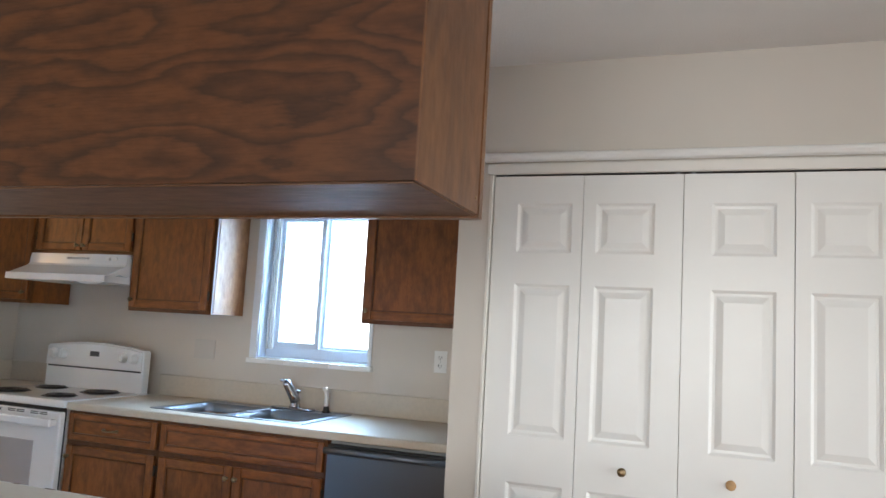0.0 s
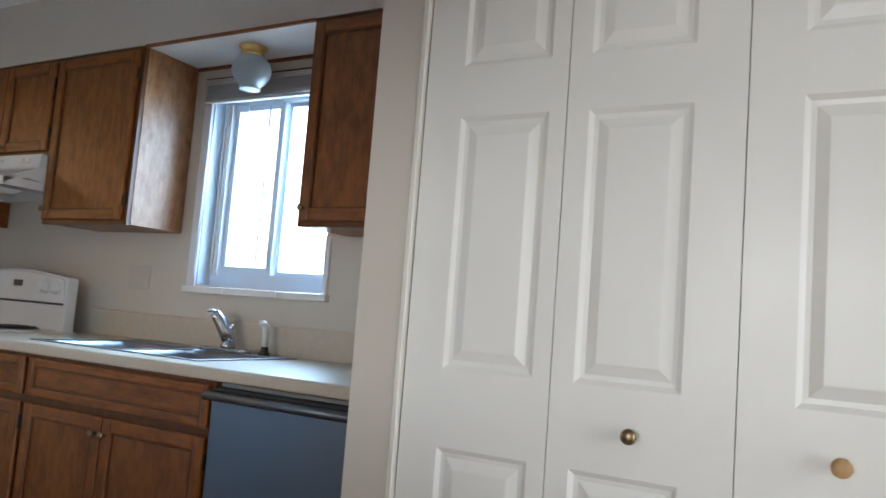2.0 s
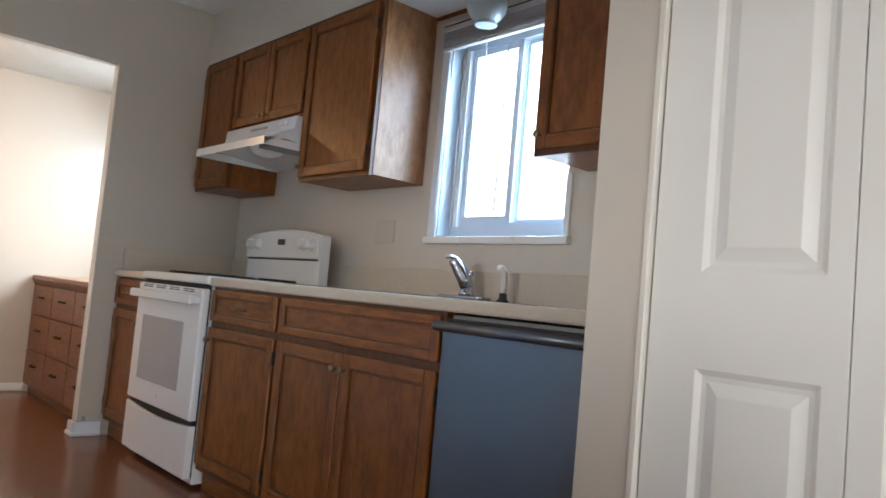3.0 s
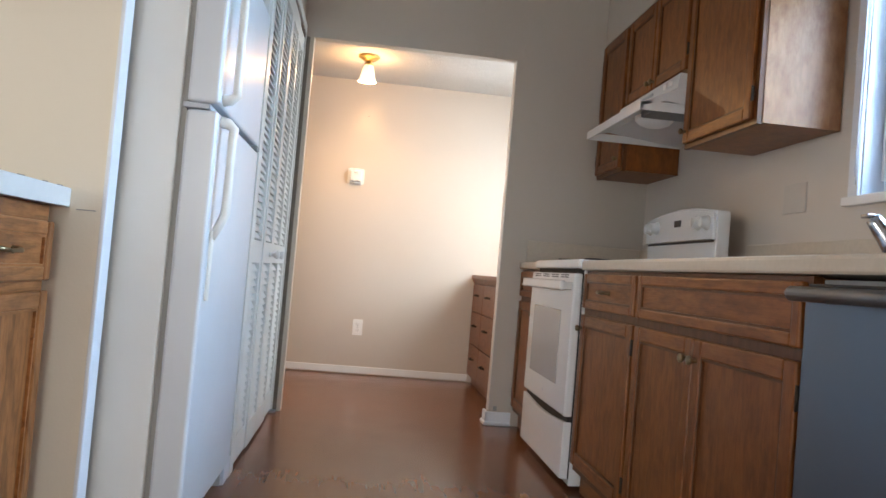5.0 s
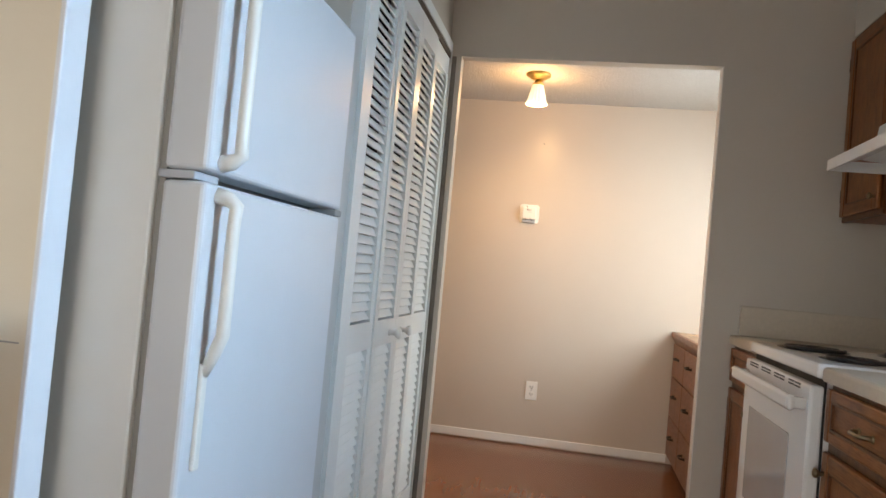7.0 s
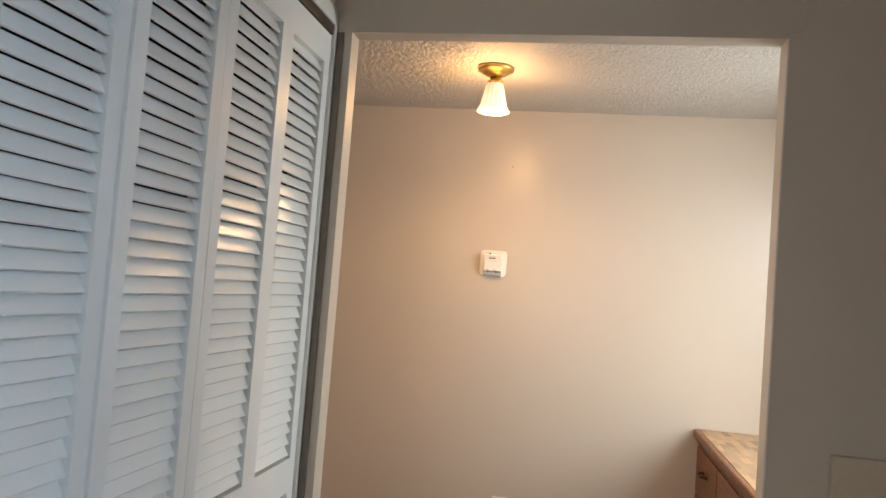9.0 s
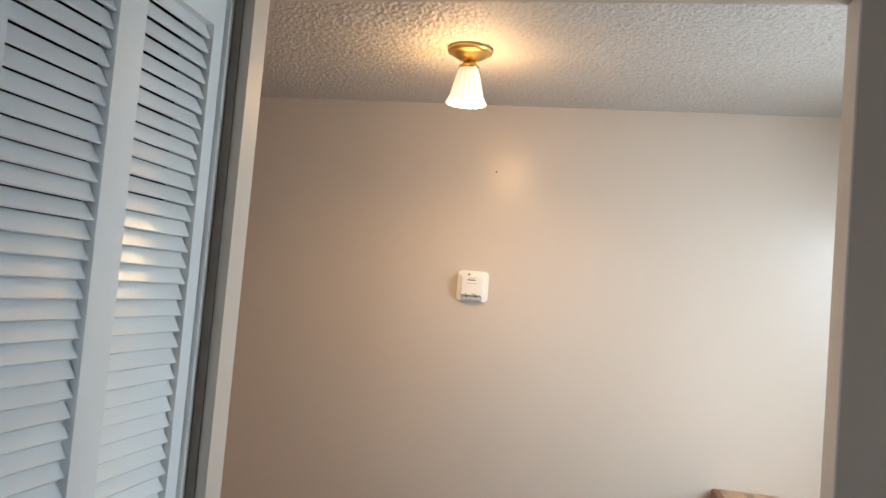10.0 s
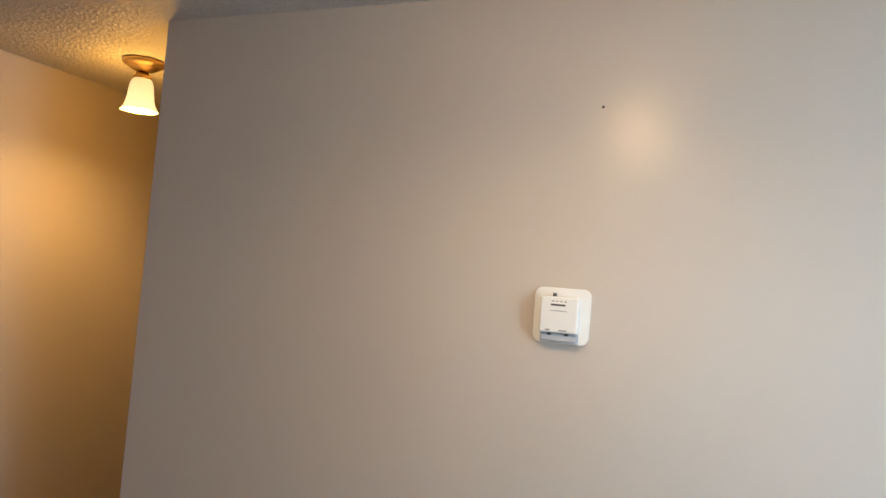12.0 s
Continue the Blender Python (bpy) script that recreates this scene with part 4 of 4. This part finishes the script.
for kx in (-3.515, -3.438, -2.978, -2.898):
    k = part("control_knob", faced(lathe([(0.032, 0), (0.032, 0.005), (0.027, 0.010), (0.024, 0.028), (0.018, 0.032)], 20), kx, BY0 - 0.084, 1.122), plastic, bg)
    part("pointer", box(kx - 0.003, kx + 0.003, BY0 - 0.120, BY0 - 0.1155, 1.104, 1.140, 0.001), plastic, k)
for cx, cy, r in ((-3.385, 3.13, 0.095), (-3.385, 3.42, 0.075), (-3.015, 3.13, 0.075), (-3.015, 3.42, 0.095)):
    pan = part("drip_bowl", moved(lathe([(r + 0.016, 0.003), (r + 0.012, 0.005), (r, 0.0), (r * 0.4, -0.004)], 28), Matrix.Translation((cx, cy, 0.9205))), black_iron, stove, "blackened drip bowl")
    pts = [(cx + (0.016 + (r - 0.016) * k / 70) * math.cos(k * 0.38), cy + (0.016 + (r - 0.016) * k / 70) * math.sin(k * 0.38), 0.928) for k in range(71)]
    part("coil", tube(pts, 0.0058, 6), black_iron, pan, "black coil element")

# range hood
hood = thing("range_hood", (-3.22, 3.53, 1.55), "white metal range hood under the short cabinet", "hood")
HX0, HX1 = -3.592, -2.852
side = [(WY - 0.004, 1.724), (3.352, 1.724), (3.344, 1.662), (3.334, 1.650), (3.200, 1.590), (3.192, 1.584), (3.192, 1.557), (3.200, 1.555), (3.210, 1.575), (3.300, 1.600), (WY - 0.004, 1.560)]
part("shell", prism(side, 0, HX0, HX1, 0.0015), appliance, hood)
part("skirt", slab([HX0, HX0 + 0.004, HX1 - 0.004, HX1], [3.190, 3.196, WY - 0.004], [(1, 1)], 2, 1.554, 1.592), appliance, hood)
part("light_lens", moved(lathe([(0.088, 1.600), (0.084, 1.578), (0.068, 1.560), (0.040, 1.549), (0.001, 1.546)], 24), Matrix.Translation((-3.13, 3.36, 0))), plastic, hood, "clouded light lens")
part("filter", box(-3.03, -2.88, 3.26, 3.62, 1.562, 1.596, 0.003), steel, hood)
for k in range(8):
    part("vent_bar", box(-3.30 + k * 0.022, -3.288 + k * 0.022, 3.342, 3.351, 1.690, 1.702), grey_plastic, hood)
for kx in (-2.99, -2.94):
    part("rocker_switch", box(kx - 0.016, kx + 0.016, 3.340, 3.351, 1.684, 1.706, 0.002), plastic, hood)

# refrigerator
FX0, FX1 = -2.600, -1.886
fridge = thing("refrigerator", (-2.24, 1.3, 0), "white top-freezer refrigerator with bowed plastic handles", "refrigerator")
part("cabinet", box(FX0 + 0.004, FX1 - 0.002, 0.98, 1.626, 0.03, 1.668, 0.006), fridge_side_lit, fridge)
part("door_gasket", box(FX0 + 0.012, FX1 - 0.012, 1.626, 1.640, 0.10, 1.660), gasket, fridge)
part("toe_grille", box(FX0 + 0.01, FX1 - 0.01, 1.60, 1.655, 0.0, 0.085, 0.004), gasket, fridge)
fz = part("freezer_door", box(FX0, FX1, 1.640, 1.722, 1.204, 1.672, 0.010, 3), fridge_front_shaded, fridge)
fd = part("fridge_door", box(FX0, FX1, 1.640, 1.722, 0.092, 1.186, 0.010, 3), fridge_front_shaded, fridge)
part("middle_hinge", box(FX1 - 0.085, FX1 + 0.002, 1.632, 1.700, 1.188, 1.202, 0.002), grey_plastic, fridge)
part("middle_cap", box(FX0, FX0 + 0.05, 1.65, 1.725, 1.187, 1.203, 0.002), gasket, fridge)


def fridge_handle(parent, z_hinge, z_grip, z_tail, sign):
    x = FX1 - 0.046
    foot = [(x, 1.722, z_hinge), (x, 1.742, z_hinge - sign * 0.004), (x, 1.758, z_hinge - sign * 0.016), (x, 1.756, z_hinge - sign * 0.05), (x, 1.756, (z_hinge + z_grip) / 2),
            (x, 1.756, z_grip + sign * 0.05), (x, 1.742, z_grip + sign * 0.015), (x, 1.727, z_grip - sign * 0.02)]
    h = part("handle", tube(foot, [0.016, 0.015, 0.013, 0.0115, 0.0115, 0.012, 0.012, 0.009], 10), almond, parent, "bowed almond plastic handle")
    part("handle_trim", box(x - 0.010, x + 0.010, 1.7215, 1.731, min(z_grip, z_tail), max(z_grip, z_tail), 0.003), almond, h)


fridge_handle(fd, 1.165, 0.875, 0.690, 1)
fridge_handle(fz, 1.222, 1.570, 1.650, -1)

# louvered bifold closet doors
LY = 1.695
louver = thing("louvered_bifold_door", (-3.42, LY, 0.012), "grey-white louvered bifold closet doors, closed", "door")
LW = 0.2955
lx = [-2.828 - LW * k for k in range(4)]
slat_l = mesh_of("slat", moved(box(-0.109, 0.109, -0.0165, 0.0165, -0.0027, 0.0027, 0.0012, 1), Matrix.Rotation(radians(-63), 4, 'X')), louver_paint)
for i, x1 in enumerate(lx):
    x0 = x1 - LW
    y = LY - 0.030
    bow = (0.0, 0.006, 0.006, 0.0)[i]
    leaf = part("door_leaf", slab([x0 + 0.001, x0 + 0.039, x1 - 0.039, x1 - 0.001], [0.014, 0.118, 0.795, 0.884, 1.945, 2.028], [(1, 1), (1, 3)], 1, y + bow, LY + bow), louver_paint, louver)
    for z0, n in ((0.905, 35), (0.138, 22)):
        for k in range(n):
            s = new("slat", slat_l)
            s.parent = leaf
            s.location = Vector(((x0 + x1) / 2, LY + bow - 0.015, z0 + k * 0.0302)) - ORIGIN[louver.name]
            s.rotation_euler = (radians(random.uniform(-1.5, 1.5) + (9 if (k * 7 + i * 3) % 17 == 0 else 0)), 0, 0)
    if i in (1, 2):
        kx = x0 + 0.085 if i == 1 else x1 - 0.085
        part("knob", faced(lathe([(0.013, 0), (0.010, 0.006), (0.009, 0.020), (0.016, 0.026), (0.020, 0.034), (0.018, 0.042), (0.008, 0.046)], 18), kx, LY + bow, 0.834, 180), louver_paint, leaf)
part("track", box(KX + 0.002, -2.83, LY - 0.034, LY + 0.004, 2.032, 2.060, 0.002), bronze, louver, "bronze overhead track")
part("floor_bracket", joined(box(KX + 0.03, KX + 0.075, LY - 0.03, LY + 0.03, 0.0, 0.014, 0.002), tube([(KX + 0.05, LY - 0.012, 0.012), (KX + 0.05, LY - 0.012, 0.03)], 0.005)), steel, louver)
# Brown strip laid on the wall for the deep shade beside the casing.
setting("trim_closet_edge", box(KX, KX + 0.004, 1.7035, 1.724, 0.0, 2.045, 0.001), wear_shade_brown, "brown strip for the shade between closet casing and opening")
# Black sheet just behind the slats puts shade into the louver gaps.
setting("closet_back", box(KX, -2.752, 1.58, 1.60, 0, 2.075), dark, "black sheet for the shade inside the closet")
setting("trim_louver_casing", slab([-4.029, -4.013, -2.828, -2.750], [0, 2.060, 2.105], [(1, 0)], 1, 1.60, 1.703), louver_paint, "grey-white painted casing round the louvered closet")

# peninsula
PF = 1.390
pen = thing("peninsula_cabinet", (-0.93, 1.1, 0), "worn oak peninsula cabinet with drawers over doors", "cabinet")
part("carcass", box(-1.788, -0.10, 0.92, PF - 0.019, 0.10, 0.895), oak_pale_v, pen)
part("toe_kick", box(-1.788, -0.10, 0.95, PF - 0.07, 0, 0.10), oak_pale_h, pen)
us = [-1.742 + k * 0.5337 + d for k in range(3) for d in (0, 0.04)] + [-0.14, -0.10]
part("face_frame", slab(us, [0.09, 0.13, 0.690, 0.725, 0.852, 0.897], [(i, j) for i in (1, 3, 5) for j in (1, 3)], 1, PF - 0.019, PF), oak_pale_h, pen)
for k in range(3):
    a, b = -1.744 + k * 0.5337 + 0.004, -1.744 + k * 0.5337 + 0.505
    d = cabinet_front("drawer_front", pen, a, b, 0.722, 0.858, PF + 0.018, oak_pale_v, oak_pale_h, -1, 0.032)
    pull(d, (a + b) / 2 + 0.0, PF + 0.018, 0.790, 0.096, -1)
    d = cabinet_front("door", pen, a, b, 0.118, 0.698, PF + 0.018, oak_pale_v, oak_pale_h, -1, 0.040)
    knob_on(d, b - 0.025, PF + 0.018, 0.640, -1)
pen_top = thing("peninsula_worktop", (-0.93, 1.14, 0.897), "cream laminate peninsula worktop with a white edge strip", "worktop")
part("top", box(-1.789, -0.08, 0.868, 1.410, 0.899, 0.945, 0.002), laminate, pen_top)
for a, b in ((1.4105, 1.417), (0.861, 0.8675)):
    part("edge_strip", box(-1.789, -0.08, a, b, 0.898, 0.944, 0.0015), laminate_edge, pen_top, "white laminate edge strip")
for k in range(16):
    wx = -1.77 + k * 0.105 + random.uniform(0, 0.03)
    part("worn_chip", box(wx, wx + random.uniform(0.012, 0.055), 1.4092, 1.4118 + random.uniform(0, 0.002), 0.9435, 0.9462), wear_shade_brown, pen_top, "worn brown chip along the edge")
setting("trim_wall_crack", box(-1.7895, -1.7880, 1.432, 1.478, 0.893, 0.8955), gasket, "thin crack in the partition wall paint")

over = thing("overhead_cabinet", (-0.93, 1.04, 1.60), "oak cabinet hung over the peninsula with a boldly figured back panel", "cabinet")
part("carcass", box(-1.788, -0.086, 0.892, 1.180, 1.606, 2.40), oak_h, over)
part("back_panel", box(-1.788, -0.083, 0.884, 0.892, 1.600, 2.40, 0.001), oak_big, over, "boldly figured oak veneer panel")
part("side_panel", box(-0.086, -0.080, 0.8845, 1.180, 1.600, 2.40, 0.001), oak_over, over, "brown oak side panel")
part("underside", box(-1.788, -0.0865, 0.893, 1.180, 1.598, 1.606), oak_under, over)
part("face_frame", slab([-1.788, -1.75, -0.118, -0.078], [1.594, 1.64, 2.35, 2.40], [(1, 1)], 1, 1.180, 1.199), oak_over, over)
for k in range(3):
    a = -1.770 + k * 0.556
    cabinet_front("door", over, a, a + 0.552, 1.612, 2.38, 1.217, oak_v, oak_h, -1)
part("screw", moved(lathe([(0.004, 0), (0.003, 0.0012)], 10), Matrix.Translation((-0.080, 1.165, 1.628)) @ Matrix.Rotation(radians(90), 4, 'Y')), old_brass, over)
setting("soffit_peninsula", box(-1.79, -0.08, 0.884, 1.199, 2.402, KZ), wall_paint, "greige painted soffit over the overhead cabinet")

# hall: built-in drawers
chest = thing("built_in_drawers", (-4.88, 3.33, 0), "built-in reddish wood drawers below a window", "drawers")
CY = 2.982
part("carcass", box(HX + 0.002, -4.097, CY + 0.018, WY - 0.002, 0.06, 0.790), chest_wood, chest)
part("plinth", box(HX + 0.002, -4.097, CY + 0.03, CY + 0.05, 0, 0.06), chest_wood, chest)
part("face_frame", box(HX + 0.002, -4.097, CY + 0.006, CY + 0.018, 0.055, 0.792), oak_shaded, chest)
cols = [(-5.592, -5.112), (-5.104, -4.624), (-4.616, -4.105)]
for a, b in cols:
    for z0, z1 in ((0.068, 0.302), (0.310, 0.545), (0.553, 0.752)):
        d = part("drawer_front", box(a, b, CY - 0.012, CY + 0.006, z0, z1, 0.003), chest_wood, chest)
        pull(d, (a + b) / 2, CY - 0.012, (z0 + z1) / 2 + 0.02, 0.080, 1, hinge_metal)
ctop = part("top", box(HX + 0.002, -4.097, CY - 0.006, WY - 0.002, 0.792, 0.822, 0.001), block_top, chest, "butcher-block patterned laminate top")
part("cove_moulding", prism([(CY - 0.006, 0.790), (CY - 0.024, 0.788), (CY - 0.020, 0.776), (CY - 0.013, 0.768), (CY - 0.010, 0.758), (CY - 0.006, 0.756)], 0, HX + 0.003, -4.098), chest_wood, ctop)
part("nosing", box(HX + 0.002, -4.097, CY - 0.030, CY - 0.006, 0.788, 0.823, 0.007), chest_wood, ctop)

hall_win = thing("window_2", (-4.75, WY, 0.95), "white framed window above the built-in drawers", "window")
tagged(hall_win, kind="structure")
part("window_frame", slab([-4.949, -4.90, -4.25, -4.201], [0.951, 1.0, 2.0, 2.049], [(1, 1)], 1, 3.74, 3.84), vinyl, hall_win)

# thermostat
T = (HX, 2.001, 1.491)
th = thing("thermostat", T, "white wall thermostat on a square rounded back plate", "thermostat")


def on_hall(bm):
    return moved(bm, Matrix.Translation(T) @ Matrix.Rotation(radians(90), 4, 'Z'))


ring = []
for cx, cz, s in ((0.045, 0.043, 0), (-0.045, 0.043, 90), (-0.045, -0.043, 180), (0.045, -0.043, 270)):
    for k in range(6):
        an = radians(s + 18 * k)
        ring.append((cx + 0.018 * math.cos(an), cz + 0.018 * math.sin(an)))
part("back_plate", on_hall(prism(ring, 1, -0.006, -0.0005, 0.0015)), plastic, th)
body = part("housing", on_hall(box(-0.042, 0.042, -0.034, -0.006, -0.037, 0.041, 0.004, 3)), plastic, th)
# Grey block shaped for the shadow gap below the housing.
part("lower_lip", on_hall(box(-0.041, 0.041, -0.024, -0.006, -0.056, -0.0375, 0.004)), grey_plastic, th, "grey block for the shadow below the housing")
part("lever", on_hall(box(-0.019, -0.013, -0.020, -0.006, 0.0415, 0.049, 0.001)), ink, th, "small dark lever")
part("scale_window", on_hall(box(-0.018, 0.014, -0.0348, -0.0335, 0.0215, 0.0255)), ink, body)
for k in range(4):
    part("scale_mark", on_hall(box(-0.016 + k * 0.009, -0.011 + k * 0.009, -0.0346, -0.0335, 0.030, 0.0325)), faint_print, body)
for k in range(7):
    part("scale_mark", on_hall(box(-0.019 + k * 0.0054, -0.0155 + k * 0.0054, -0.0346, -0.0335, 0.0095, 0.012)), faint_print, body)
for a, b in ((-0.027, -0.017), (0.002, 0.020)):
    part("printed_bar", on_hall(box(a, b, -0.0346, -0.0335, -0.0325, -0.0295)), faint_print, body)
for a in (-0.020, 0.018):
    part("slide_switch", on_hall(box(a - 0.004, a + 0.004, -0.026, -0.020, -0.0425, -0.0370, 0.001)), ink, body)
hole = solid("nail_hole", moved(lathe([(0.0035, 0), (0.0030, 0.0006), (0.0005, 0.0007)], 10), Matrix.Translation((HX + 0.0002, 2.058, 1.956)) @ Matrix.Rotation(radians(90), 4, 'Y')), ink,
             "tiny dark nail hole in the hall wall", "nail hole", "structure")


# hall lamps
def bell_lamp(name, x, y, label, fluted, glow):
    lamp = thing(name, (x, y, HZ), label, "lamp", "hall ceiling lamps")
    part("canopy", moved(lathe([(0.066, HZ - 0.001), (0.070, HZ - 0.004), (0.070, HZ - 0.013), (0.062, HZ - 0.020), (0.050, HZ - 0.021), (0.047, HZ - 0.028), (0.034, HZ - 0.036), (0.020, HZ - 0.042)], 32), Matrix.Translation((x, y, 0))), brass, lamp, "polished brass canopy")
    part("fitter", moved(lathe([(0.017, HZ - 0.042), (0.022, HZ - 0.050), (0.031, HZ - 0.056), (0.031, HZ - 0.066), (0.026, HZ - 0.070)], 24), Matrix.Translation((x, y, 0))), brass, lamp)
    prof = [(0.027, 2.162), (0.031, 2.150), (0.036, 2.130), (0.040, 2.105), (0.045, 2.080), (0.049, 2.055), (0.054, 2.042), (0.060, 2.029)]
    if not fluted:
        prof = [(0.026, 2.162), (0.034, 2.152), (0.040, 2.132), (0.042, 2.108), (0.045, 2.084), (0.050, 2.063), (0.058, 2.048), (0.063, 2.043)]
    prof = [(r, HZ - (HZ - z) * (0.885 if fluted else 0.96)) for r, z in prof]
    sh = part("shade", moved(lathe(prof, 96 if fluted else 40, 16 if fluted else 6, 0.0048 if fluted else 0.003), Matrix.Translation((x, y, 0))), glow, lamp, "glowing frosted glass bell shade")
    sh.visible_shadow = False
    return lamp


bell_lamp("ceiling_lamp", -4.92, 2.035, "lit bell-shaped fluted glass lamp with brass canopy on the hall ceiling", True, shade_glow)
bell_lamp("ceiling_lamp", -5.920, 0.385, "lit amber bell-shaped glass lamp with brass canopy in the passage", False, shade_glow_warm)
